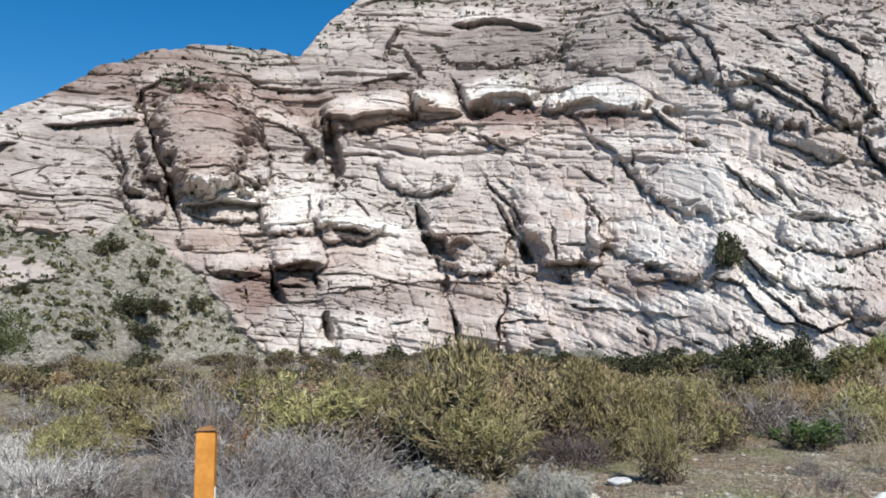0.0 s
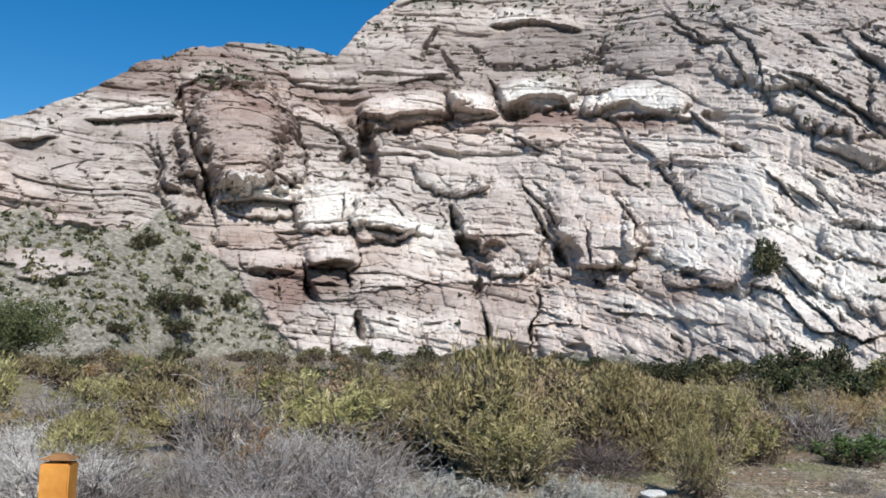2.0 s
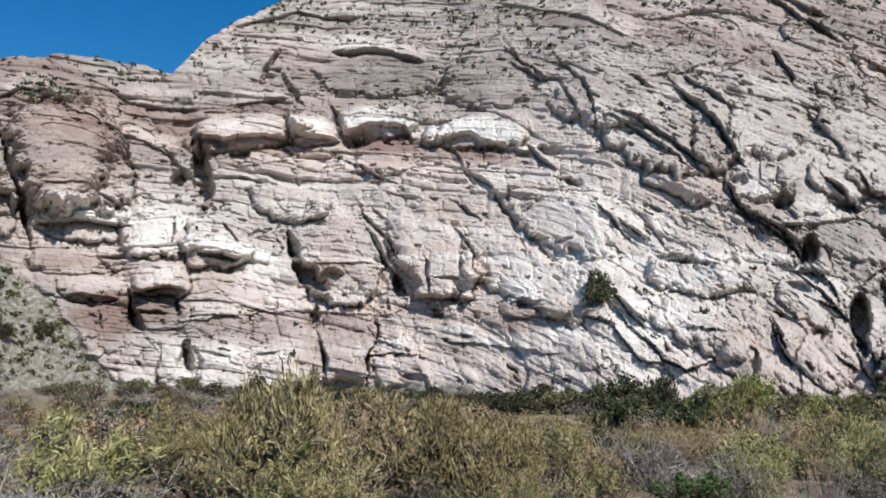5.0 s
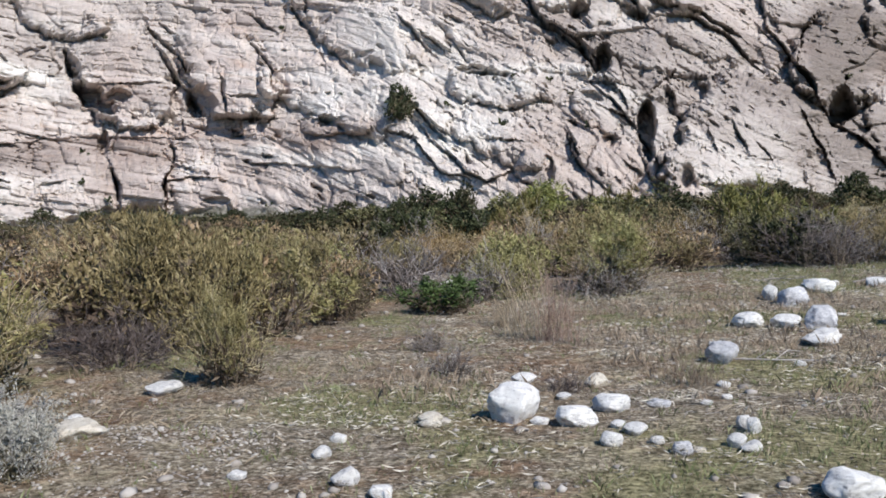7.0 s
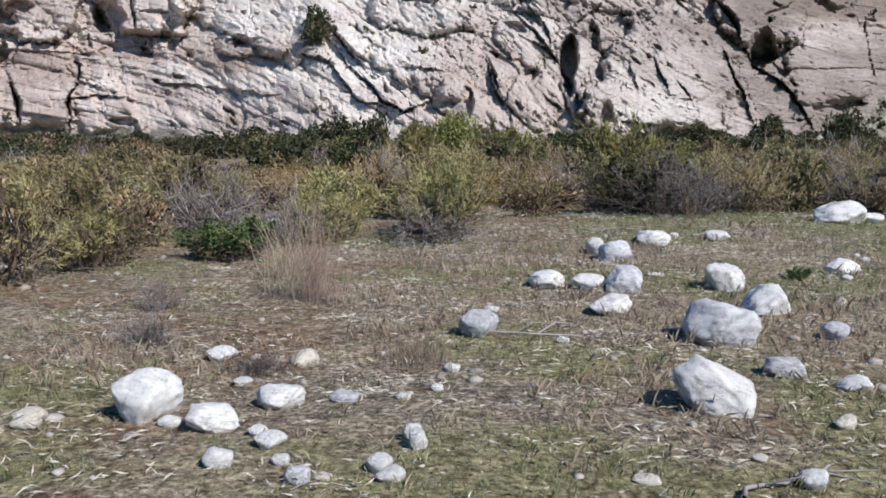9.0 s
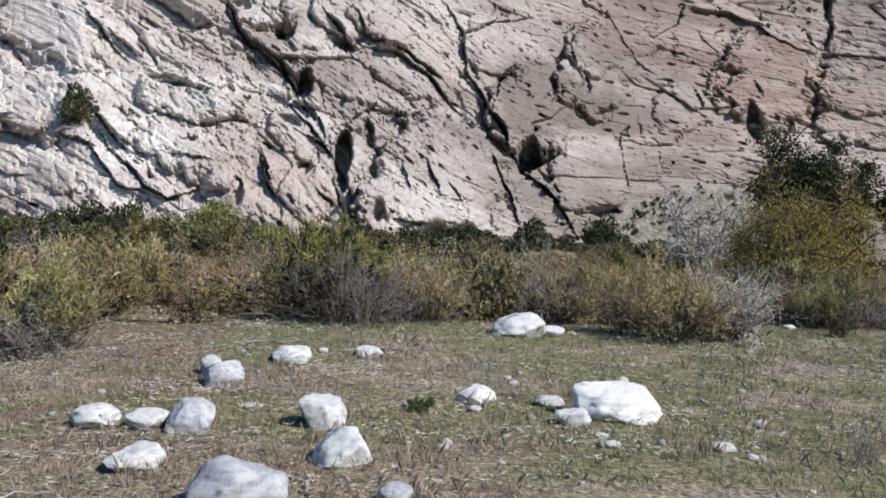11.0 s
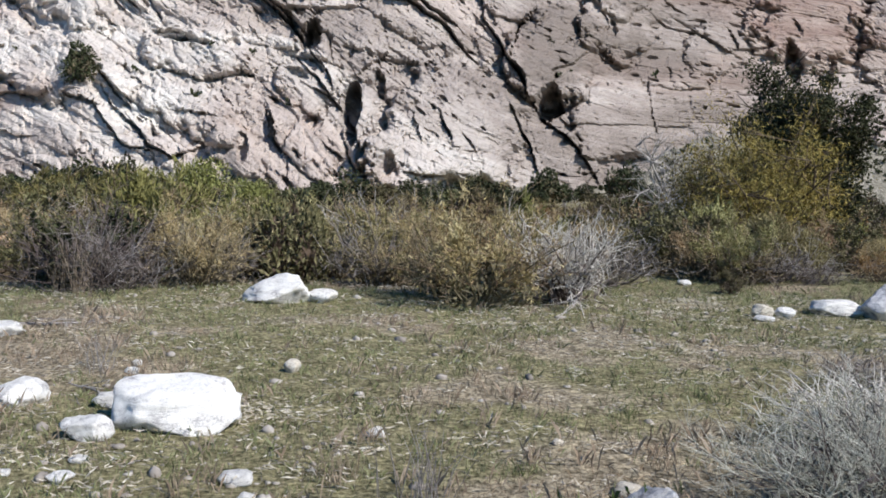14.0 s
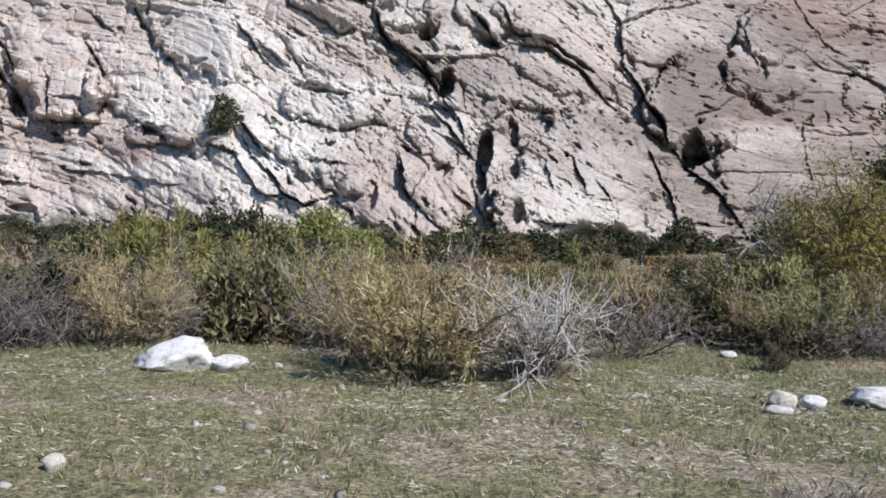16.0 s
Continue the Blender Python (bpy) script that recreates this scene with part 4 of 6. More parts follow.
# ---- building blocks for plants ----
def tubes(paths, radii, sides=3):
    """Tapered twigs along rows of points."""
    verts, faces, n0 = [], [], 0
    for pts, rad in zip(paths, radii):
        pts = np.asarray(pts, float)
        n = len(pts)
        d = np.gradient(pts, axis=0)
        d /= np.linalg.norm(d, axis=1, keepdims=True) + 1e-9
        ref = np.array([0.31, 0.87, 0.38])
        u = np.cross(d, ref)
        u /= np.linalg.norm(u, axis=1, keepdims=True) + 1e-9
        v = np.cross(d, u)
        r = np.linspace(rad[0], rad[1], n)[:, None]
        for k in range(sides):
            ang = 2 * math.pi * k / sides
            verts.append(pts + r * (math.cos(ang) * u + math.sin(ang) * v))
        for k in range(sides):
            a, b = n0 + k * n, n0 + ((k + 1) % sides) * n
            for i in range(n - 1):
                faces.append((a + i, b + i, b + i + 1, a + i + 1))
        n0 += sides * n
    return np.concatenate(verts), np.array(faces)


def leaves(at, along, size, slim, rng):
    """Small pointed leaves at places, growing along directions."""
    n = len(at)
    d = along + (0.45 if slim < 0.075 else 0.7) * rng.normal(size=(n, 3))
    d /= np.linalg.norm(d, axis=1, keepdims=True) + 1e-9
    w = np.cross(d, rng.normal(size=(n, 3)))
    w /= np.linalg.norm(w, axis=1, keepdims=True) + 1e-9
    s = size * rng.uniform(0.6, 1.4, (n, 1))
    bend = np.cross(d, w) * s * 0.18
    v = np.stack([at, at + d * s * 0.5 + w * s * slim + bend, at + d * s, at + d * s * 0.5 - w * s * slim + bend], 1)
    return v.reshape(-1, 3), np.arange(4 * n).reshape(-1, 4)


def shrub_meshes(seed, stems, twigs, subs, leaf_n, leaf_size, slim, spread_deg, wood, leaf, thick=0.008, droop=0.0, up=0.35, core=0):
    """Wood and foliage of a shrub about 1 high and 1.2 wide."""
    rng = np.random.default_rng(seed)
    paths, radii, ends, dirs, trunks, thicks = [], [], [], [], [], []

    def grow(p, d, length, bits, wobble, rise):
        pts = [p]
        for _ in range(bits):
            d = d + wobble * rng.normal(size=3) + np.array([0, 0, rise])
            d /= np.linalg.norm(d)
            pts.append(pts[-1] + d * length / bits)
        return np.array(pts), d

    for _ in range(stems):
        phi, tilt = rng.uniform(0, 2 * math.pi), radians(spread_deg) * rng.uniform(0.05, 1) ** 0.6
        d = np.array([math.cos(phi) * math.sin(tilt), math.sin(phi) * math.sin(tilt), math.cos(tilt)])
        p = np.array([math.cos(phi), math.sin(phi), 0]) * rng.uniform(0, 0.12)
        pts, e = grow(p, d, rng.uniform(0.5, 0.95), 4, 0.16 if leaf_n else 0.3, 0.04 - droop)
        trunks.append(pts), thicks.append((thick, thick * 0.45))
        for _ in range(twigs):
            k = rng.uniform(1.2, 4)
            q = pts[int(k)] + (k % 1) * (pts[min(int(k) + 1, 4)] - pts[int(k)])
            td = e + 0.75 * rng.normal(size=3) + np.array([0, 0, up])
            tp, te = grow(q, td / np.linalg.norm(td), rng.uniform(0.12, 0.34), 2, 0.25, 0.03 - droop)
            paths.append(tp), radii.append((thick * 0.45, thick * 0.2))
            ends.append(tp[1:]), dirs.append(np.repeat(te[None], 2, 0))
            for _ in range(subs):
                sd = te + 0.8 * rng.normal(size=3) + np.array([0, 0, up * 0.6])
                sp, se = grow(tp[rng.integers(1, 3)], sd / np.linalg.norm(sd), rng.uniform(0.06, 0.18), 1, 0.2, 0)
                paths.append(sp), radii.append((thick * 0.25, thick * 0.15))
                ends.append(sp[1:]), dirs.append(se[None])
    v, f = tubes(trunks, thicks, 3)
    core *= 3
    # core blades low among the stems, their dark colour standing in for shade
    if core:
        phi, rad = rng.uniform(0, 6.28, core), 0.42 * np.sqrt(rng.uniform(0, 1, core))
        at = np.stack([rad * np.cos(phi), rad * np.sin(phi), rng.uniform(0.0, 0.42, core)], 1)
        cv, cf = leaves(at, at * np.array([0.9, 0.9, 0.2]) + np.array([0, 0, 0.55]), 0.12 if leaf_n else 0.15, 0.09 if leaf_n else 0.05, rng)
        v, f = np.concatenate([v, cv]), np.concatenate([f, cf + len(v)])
    out = [mesh_from("stem", v, f, SHADED_TWIG if leaf_n else DARK_TWIG)]
    v, f = tubes(paths, radii)
    out.append(mesh_from("twig", v, f, wood))
    if leaf_n:
        e, d = np.concatenate(ends), np.concatenate(dirs)
        tuft_at = rng.normal(size=(22, 3)) * np.array([0.3, 0.3, 0.2]) + np.array([0, 0, 0.62])
        close = np.linalg.norm(e[:, None] - tuft_at[None], axis=2).min(axis=1)
        like = np.exp(-((close / 0.13) ** 2)) * (0.15 + np.clip(e[:, 2], 0, 1)) + 0.02
        pick = rng.choice(len(e), leaf_n, p=like / like.sum())
        at = e[pick] - d[pick] * rng.uniform(0, 0.12, (leaf_n, 1)) + 0.02 * rng.normal(size=(leaf_n, 3))
        at[:, 2] = np.maximum(at[:, 2], 0.02)
        v, f = leaves(at, d[pick], leaf_size, slim, rng)
        out.append(mesh_from("foliage", v, f, leaf, False))
    return out

def round_shrub(seed, leaf, count=1400, size=0.075, slim=0.34, inner=0.8, rise=0.45):
    """Rounded shrub of many leafy lobes over crowded blades coloured as its inner shade, about 1 high and 1.25 wide."""
    r2 = np.random.default_rng(seed)
    lobes = []
    for k in range(13):
        phi, up = k * 2.4 + r2.uniform(-0.4, 0.4), r2.uniform(0.12, 0.95)
        reach = 0.42 * math.sqrt(1 - up**2) * r2.uniform(0.75, 1.2)
        lobes.append((np.array([reach * math.cos(phi), reach * math.sin(phi), 0.12 + 0.62 * up * r2.uniform(0.8, 1.15)]), r2.uniform(0.14, 0.27)))
    at, way = [], []
    for c, rad in lobes:
        d = r2.normal(size=(max(6, int(count / 13 * (rad / 0.2) ** 2)), 3))
        d /= np.linalg.norm(d, axis=1, keepdims=True)
        p = c + d * rad * r2.uniform(0.6, 1.08, (len(d), 1)) * np.array([1, 1, 1.05])
        keep = p[:, 2] > 0.0
        at.append(p[keep]), way.append((d * 0.6 + np.array([0, 0, rise]))[keep])
    v, f = leaves(np.concatenate(at), np.concatenate(way), size, slim, r2)
    stems = [np.array([[0, 0, -0.05], 0.5 * c, c]) for c, rad in lobes]
    sv, sf = tubes(stems, [(0.02, 0.008)] * len(stems), 3)
    # blades within each lobe, darkened in colour as the shade under its leaves
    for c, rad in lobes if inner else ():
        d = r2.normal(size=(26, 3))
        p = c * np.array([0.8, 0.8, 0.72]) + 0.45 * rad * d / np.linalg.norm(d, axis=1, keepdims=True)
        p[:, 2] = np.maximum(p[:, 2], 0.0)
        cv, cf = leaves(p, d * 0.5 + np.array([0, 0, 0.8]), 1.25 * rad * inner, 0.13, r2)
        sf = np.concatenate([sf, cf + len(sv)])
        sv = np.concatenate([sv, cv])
    return [mesh_from("stem", sv, sf, SHADED_TWIG, False), mesh_from("foliage", v, f, leaf, False)]


SHRUBS = {
    "rabbitbrush": ("yellow-green rabbitbrush with fine upright leaves", [shrub_meshes(s, 26, 9, 1, 6000, 0.06, 0.075, 54, TAN_TWIG, YELLOW_LEAF, core=240) for s in (1, 2)] + [round_shrub(s, YELLOW_LEAF, 8500, 0.065, 0.075, 0.6, 1.3) for s in (101, 102)]),
    "rust": ("rusty tan half-dry shrub with fine leaves", [shrub_meshes(s, 28, 9, 2, 4500, 0.06, 0.07, 56, TAN_TWIG, ORANGE_LEAF, core=160) for s in (4, 5)]),
    "olive": ("dull olive green leafy desert shrub", [shrub_meshes(s, 22, 8, 0, 4200, 0.06, 0.15, 60, DARK_TWIG, OLIVE_LEAF, core=220) for s in (6, 7)]),
    "twig": ("bare grey twiggy desert shrub without leaves", [shrub_meshes(s, 26, 7, 3, 0, 0, 0, 68, GREY_TWIG, None, 0.0075, 0.0, 0.15, 120) for s in (8, 9, 10)]),
    "bleached": ("bleached grey-white shrub of bare fine twigs", [shrub_meshes(s, 40, 10, 3, 0, 0, 0, 62, PALE_TWIG, None, 0.0125, 0.0, 0.25, 50) for s in (22, 23)]),
    "sage_twig": ("dense fine grey-green twiggy sage bush", [shrub_meshes(s, 46, 8, 4, 0, 0, 0, 66, SAGE_TWIG, None, 0.006, 0.0, 0.35, 160) for s in (24, 25)]),
    "dark_twig": ("dark dead shrub of tangled bare twigs", [shrub_meshes(s, 26, 8, 3, 0, 0, 0, 74, DARK_TWIG, None, 0.009, 0.0, 0.1, 120) for s in (11, 12)]),
    "green": ("fresh dark green leafy low shrub", [shrub_meshes(s, 26, 8, 0, 3600, 0.085, 0.17, 66, DARK_TWIG, GREEN_LEAF, core=200) for s in (13,)]),
    "pale": ("round pale grey-green sage shrub", [shrub_meshes(s, 46, 8, 1, 7500, 0.04, 0.24, 78, PALE_TWIG, PALE_LEAF, 0.006, core=160) for s in (14, 15)]),
    "dark": ("dense dark green rounded shrub", [shrub_meshes(s, 20, 7, 0, 2600, 0.085, 0.3, 66, DARK_TWIG, DARK_LEAF, core=200) for s in (16, 17, 18)]),
    "lime": ("bright yellow-green bushy willow shrub", [shrub_meshes(s, 20, 7, 0, 2600, 0.11, 0.07, 50, TAN_TWIG, LIME_LEAF, core=240) for s in (19, 20)]),
    "brown": ("low brown dried-out shrub", [shrub_meshes(s, 26, 8, 2, 900, 0.05, 0.12, 72, TAN_TWIG, RUST_STRAW, 0.007, core=160) for s in (21,)]),
}
# plainer ones for the belt behind the first row, and the plainest for the distance
MIDDLE = {
    "rabbitbrush": [shrub_meshes(s, 14, 5, 0, 1700, 0.085, 0.075, 55, TAN_TWIG, YELLOW_LEAF, 0.009, core=110) for s in (51, 52)] + [round_shrub(s, YELLOW_LEAF, 2600, 0.085, 0.085, 0.62, 1.3) for s in (151, 152)],
    "rust": [shrub_meshes(s, 15, 5, 0, 1500, 0.085, 0.075, 57, TAN_TWIG, ORANGE_LEAF, 0.009, core=110) for s in (54, 55)] + [round_shrub(s, ORANGE_LEAF, 2400, 0.085, 0.08, 0.62, 1.4) for s in (154,)],
    "olive": [shrub_meshes(s, 13, 5, 0, 1500, 0.075, 0.13, 62, DARK_TWIG, OLIVE_LEAF, 0.009, core=110) for s in (56,)] + [round_shrub(s, OLIVE_LEAF, 1900, 0.075, 0.17, 0.66, 0.8) for s in (156, 157)],
    "twig": [shrub_meshes(s, 20, 6, 2, 0, 0, 0, 66, GREY_TWIG, None, 0.009, core=110) for s in (58, 59, 60)],
    "lime": [shrub_meshes(s, 14, 5, 0, 1600, 0.09, 0.09, 56, TAN_TWIG, LIME_LEAF, 0.009, core=110) for s in (61,)],
    "brown": [shrub_meshes(s, 18, 6, 1, 500, 0.06, 0.13, 72, TAN_TWIG, RUST_STRAW, 0.009, core=120) for s in (62,)],
}
FAR = {
    "rabbitbrush": [round_shrub(s, YELLOW_LEAF, 430, 0.115, 0.12, 0.62, 1.1) for s in (31, 32, 33)],
    "rust": [round_shrub(s, ORANGE_LEAF, 430, 0.11, 0.12, 0.62, 1.2) for s in (34, 35)],
    "olive": [round_shrub(s, OLIVE_LEAF, 400, 0.11, 0.18, 0.66, 0.7) for s in (36, 37)],
    "twig": [shrub_meshes(s, 13, 5, 0, 0, 0, 0, 66, GREY_TWIG, None, 0.012, core=60) for s in (38, 39)],
    "dark": [round_shrub(s, DARK_LEAF, 420, 0.12, 0.3, 0.8) for s in (40, 41, 42)],
    "lime": [round_shrub(s, LIME_LEAF, 300, 0.14, 0.13, 0.62, 0.9) for s in (43,)],
    "brown": [shrub_meshes(s, 12, 5, 0, 200, 0.10, 0.14, 72, TAN_TWIG, RUST_STRAW, 0.012, core=50) for s in (44,)],
}

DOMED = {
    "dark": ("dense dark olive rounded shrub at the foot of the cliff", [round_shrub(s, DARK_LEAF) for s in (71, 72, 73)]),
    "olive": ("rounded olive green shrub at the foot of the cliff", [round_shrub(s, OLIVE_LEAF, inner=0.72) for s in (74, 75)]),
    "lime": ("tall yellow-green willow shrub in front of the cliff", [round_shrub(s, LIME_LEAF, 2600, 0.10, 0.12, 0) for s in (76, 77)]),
}
LABELS = {k: v[0] for k, v in SHRUBS.items()}


def place_plant(name, meshes, m, label, category, group):
    if len(meshes) == 1:
        ob = new(name, meshes[0])
        ob.matrix_world = m
    else:
        ob = new(name)
        ob.empty_display_size = 0.1
        ob.matrix_world = m
        for me in meshes:
            part(me.name.split(".")[0], me, ob)
    return tagged(ob, label, category, group)


rng = np.random.default_rng(5)


def level(x, y):
    return float(ground_height(np.array([x]), np.array([y]))[0])


joined = {}


def join_far():
    """The far belts, past counting, one object a kind."""
    for kind, items in joined.items():
        vs, fs, ms, n, mats = [], [], [], 0, []
        for meshes, m in items:
            for me in meshes:
                if me.materials[0] not in mats:
                    mats.append(me.materials[0])
                slot = mats.index(me.materials[0])
                v = np.empty(len(me.vertices) * 3, np.float32)
                me.vertices.foreach_get("co", v)
                f = np.empty(len(me.loops), np.int32)
                me.loops.foreach_get("vertex_index", f)
                a = np.array(m)
                vs.append(v.reshape(-1, 3) @ a[:3, :3].T + a[:3, 3])
                fs.append(f.reshape(-1, 4) + n)
                ms.append(np.full(len(fs[-1]), slot))
                n += len(vs[-1])
        me = mesh_from("far_shrubs", np.concatenate(vs), np.concatenate(fs), mats[0], False)
        for extra in mats[1:]:
            me.materials.append(extra)
        me.polygons.foreach_set("material_index", np.concatenate(ms).astype(np.int32))
        tagged(new("far_shrubs", me), "distant belt: " + LABELS[kind], "shrubs", kind="stuff")


def shrub(kind, x, y, wide, high, far=False, z=None, middle=False):
    kinds = FAR[kind] if far else MIDDLE[kind] if middle else SHRUBS[kind][1]
    me = kinds[rng.integers(len(kinds))]
    z = level(x, y) - 0.02 if z is None else z
    s = wide / 1.25
    m = Matrix.LocRotScale((x, y, z), Euler((0, 0, rng.uniform(0, 6.28))), (s, s * rng.uniform(0.9, 1.1), high / 1.0))
    if far:
        joined.setdefault(kind, []).append((me, m))
        return None
    return place_plant("shrub", me, m, LABELS[kind], "shrub", "shrubs in the wash")


# ---- shrubs round the clearing ----
for kind, x, y, wide, high in (
    ("dark_twig", -1.75, 10.4, 1.3, 0.8), ("rabbitbrush", -1.9, 11.8, 2.1, 1.6), ("rabbitbrush", -0.25, 9.7, 0.85, 0.95),
    ("green", 0.55, 14.35, 1.15, 0.6), ("olive", -0.65, 14.0, 0.85, 0.72), ("rabbitbrush", -1.9, 14.8, 1.7, 1.25),
    ("rabbitbrush", 2.7, 16.5, 1.6, 1.25), ("twig", 2.75, 15.9, 1.4, 0.7), ("pale", -0.27, 6.96, 0.55, 0.5),
    ("twig", 1.5, 10.4, 0.5, 0.36), ("dark_twig", 2.57, 9.8, 0.42, 0.24), ("twig", 1.05, 11.6, 0.5, 0.4),
    ("dark_twig", 1.6, 10.33, 0.34, 0.17), ("olive", -2.57, 15.7, 1.25, 0.85), ("rabbitbrush", 1.2, 16.8, 0.9, 0.65),
    # the dark shrub at (5.9, 20.0) is added to darken the twig bush's inside
    ("dark_twig", 6.0, 19.4, 2.0, 1.25), ("dark", 5.9, 20.0, 1.7, 1.0), ("twig", 6.4, 19.2, 1.5, 1.2), ("twig", 7.3, 20.4, 1.5, 1.2), ("olive", 5.2, 20.2, 1.2, 1.2),
    ("rust", 7.3, 19.7, 1.5, 1.15), ("rabbitbrush", 8.6, 22.6, 1.8, 1.4), ("rabbitbrush", 9.7, 21.1, 1.5, 1.3),
    ("rust", 10.8, 18.9, 1.75, 1.4), ("rust", 10.3, 19.5, 1.3, 1.3), ("bleached", 11.9, 19.4, 1.75, 1.3), ("olive", 15.5, 25.4, 2.0, 1.45),
    ("twig", 16.1, 23.6, 2.2, 1.15), ("olive", 14.75, 21.5, 0.48, 0.45), ("twig", 16.9, 23.3, 1.0, 0.65),
    ("brown", 18.2, 23.9, 1.3, 0.85), ("brown", 27.2, 35.7, 2.0, 1.3), ("olive", 14.0, 24.8, 1.8, 1.25),
    ("sage_twig", 12.2, 12.15, 1.3, 0.8), ("green", 10.62, 11.1, 0.42, 0.72), ("green", 11.0, 11.2, 0.34, 0.5), ("twig", 13.7, 15.2, 1.0, 0.4), ("sage_twig", 12.6, 12.8, 1.3, 0.8), ("sage_twig", 12.3, 12.35, 1.1, 0.7), ("bleached", 12.85, 13.35, 1.2, 0.62),
    ("dark_twig", 6.8, 12.5, 0.22, 0.16), ("green", 6.8, 13.8, 0.24, 0.18), ("pale", -1.85, 6.95, 1.15, 0.44),
    ("pale", -0.75, 7.4, 0.75, 0.5), ("rabbitbrush", -6.5, 6.2, 1.4, 0.85), ("rabbitbrush", -2.3, 8.9, 1.75, 1.1),
    ("twig", -3.0, 5.9, 1.6, 0.85), ("twig", -4.2, 6.6, 1.5, 0.85), ("twig", -1.3, 5.0, 1.5, 0.8), ("twig", -0.9, 4.4, 1.1, 0.6), ("bleached", -1.9, 4.2, 1.2, 0.6), ("twig", -2.4, 4.8, 1.2, 0.7), ("twig", -4.3, 4.6, 1.5, 0.8), ("dark_twig", -5.2, 5.2, 1.2, 0.6),
    ("dark_twig", -1.95, 11.3, 1.2, 0.65), ("rabbitbrush", -3.9, 16.0, 2.2, 1.2), ("olive", -13.5, 12.6, 2.4, 1.1),
    ("olive", -13.6, 17.8, 2.8, 1.1), ("twig", 0.9, 15.7, 1.4, 0.9), ("twig", -10.2, 8.3, 2.0, 1.05),
    ("rabbitbrush", -7.0, 12.7, 1.8, 1.2), ("rabbitbrush", -3.2, 15.0, 2.2, 1.3), ("rust", -6.6, 17.1, 1.8, 1.3),
    ("rust", -0.8, 20.8, 2.0, 0.95), ("rust", 0.8, 21.2, 1.8, 0.9), ("rabbitbrush", 2.4, 19.2, 1.8, 1.25), ("twig", 1.0, 22.0, 1.0, 1.5),
    ("lime", 5.35, 24.0, 2.0, 1.9), ("lime", 6.9, 25.2, 1.8, 1.45), ("olive", 2.7, 28.0, 2.6, 1.8), ("olive", 15.0, 25.4, 2.0, 1.5), ("rabbitbrush", 15.4, 23.2, 1.7, 1.2), ("rabbitbrush", 16.6, 24.4, 1.9, 1.3), ("rust", 9.4, 23.4, 2.0, 1.35), ("rabbitbrush", 7.8, 22.6, 1.8, 1.3), ("rabbitbrush", 11.9, 22.2, 1.8, 1.3), ("olive", 5.4, 20.8, 1.6, 1.1), ("rust", 17.6, 26.2, 1.9, 1.3), ("olive", 19.4, 27.8, 2.0, 1.4), ("lime", -1.2, 36.4, 2.6, 2.4), ("dark", -5.0, 33.5, 2.6, 2.1), ("dark", -3.0, 35.0, 2.4, 1.7), ("dark", 2.8, 39.6, 3.6, 2.0),
    ("lime", 2.6, 30.5, 1.9, 2.0), ("rust", 3.6, 24.5, 1.5, 1.2), ("twig", 4.2, 23.0, 1.8, 1.2), ("lime", 19.8, 30.6, 1.6, 1.6),
):
    shrub(kind, x, y, wide, high)

EDGE_X = (-30, -8, -4.5, -2, 0, 2.5, 5, 12, 16, 21, 28, 45)
EDGE_Y = (-6, 3, 6.5, 10, 14.5, 17.3, 20.5, 21.5, 24.5, 26.5, 31, 40)
MIX = (("rabbitbrush", 0.36), ("twig", 0.27), ("olive", 0.13), ("rust", 0.17), ("lime", 0.04), ("brown", 0.03))


def pick(table):
    k, total = rng.uniform(), 0
    for name, share in table:
        total += share
        if k < total:
            return name
    return table[0][0]


def fill(count, near, deep, apart, far, wide, table, west=-99, east=99):
    """Scattered shrubs in a belt behind the clearing's edge."""
    got, tries = [], 0
    while len(got) < count and tries < count * 60:
        tries += 1
        if far:
            a, r = rng.uniform(-1.12, 0.72), math.sqrt(rng.uniform(8.0**2, (84.0 if east > 90 else 30.0) ** 2))
            x, y = 5 + r * math.sin(a), 3 + r * math.cos(a)
        else:
            x = rng.uniform(-24, 30)
            y = float(np.interp(x, EDGE_X, EDGE_Y)) + deep * rng.uniform(0, 1) ** 1.5
        d = y - float(np.interp(x, EDGE_X, EDGE_Y))
        if not near < d < deep or not west < x < east or (far and x < -4 and r > 78) or any((x - u) ** 2 + (y - v) ** 2 < apart**2 for u, v in got):
            continue
        got.append((x, y))
        w = rng.uniform(*wide)
        shrub(pick(table), x, y, w, w * rng.choice((0.45, 0.6, 0.75, 0.95)) * rng.uniform(0.9, 1.1) * (0.75 if far else 1), far, None, not far)


fill(170, 0.0, 11, 1.0, False, (0.9, 1.9), MIX)
for _ in range(28):
    shrub(pick((("twig", 0.45), ("bleached", 0.4), ("dark_twig", 0.15))), rng.uniform(-9.5, -2.2), rng.uniform(2.6, 7.0), rng.uniform(0.9, 1.5), rng.uniform(0.5, 0.8))
fill(170, 10, 46, 1.6, True, (1.5, 2.8), MIX)
fill(140, 1.5, 22, 1.1, True, (1.1, 1.9), MIX, -17, 6)
fill(60, 40, 80, 2.2, True, (1.8, 3.4), (("dark", 0.45), ("olive", 0.25), ("twig", 0.3)))

# dark shrubs along the foot of the cliff
for _ in range(60):
    a = rng.uniform(-92, 52)
    r = float(np.interp(math.degrees(a / 100), FOOT_A, FOOT_R)) - rng.uniform(3, 12)
    x, y = 5 + r * math.sin(a / 100), 3 + r * math.cos(a / 100)
    w = rng.uniform(1.8, 4.0)
    shrub("dark" if rng.uniform() < 0.35 else "twig", x, y, w, w * rng.uniform(0.35, 0.5), True)


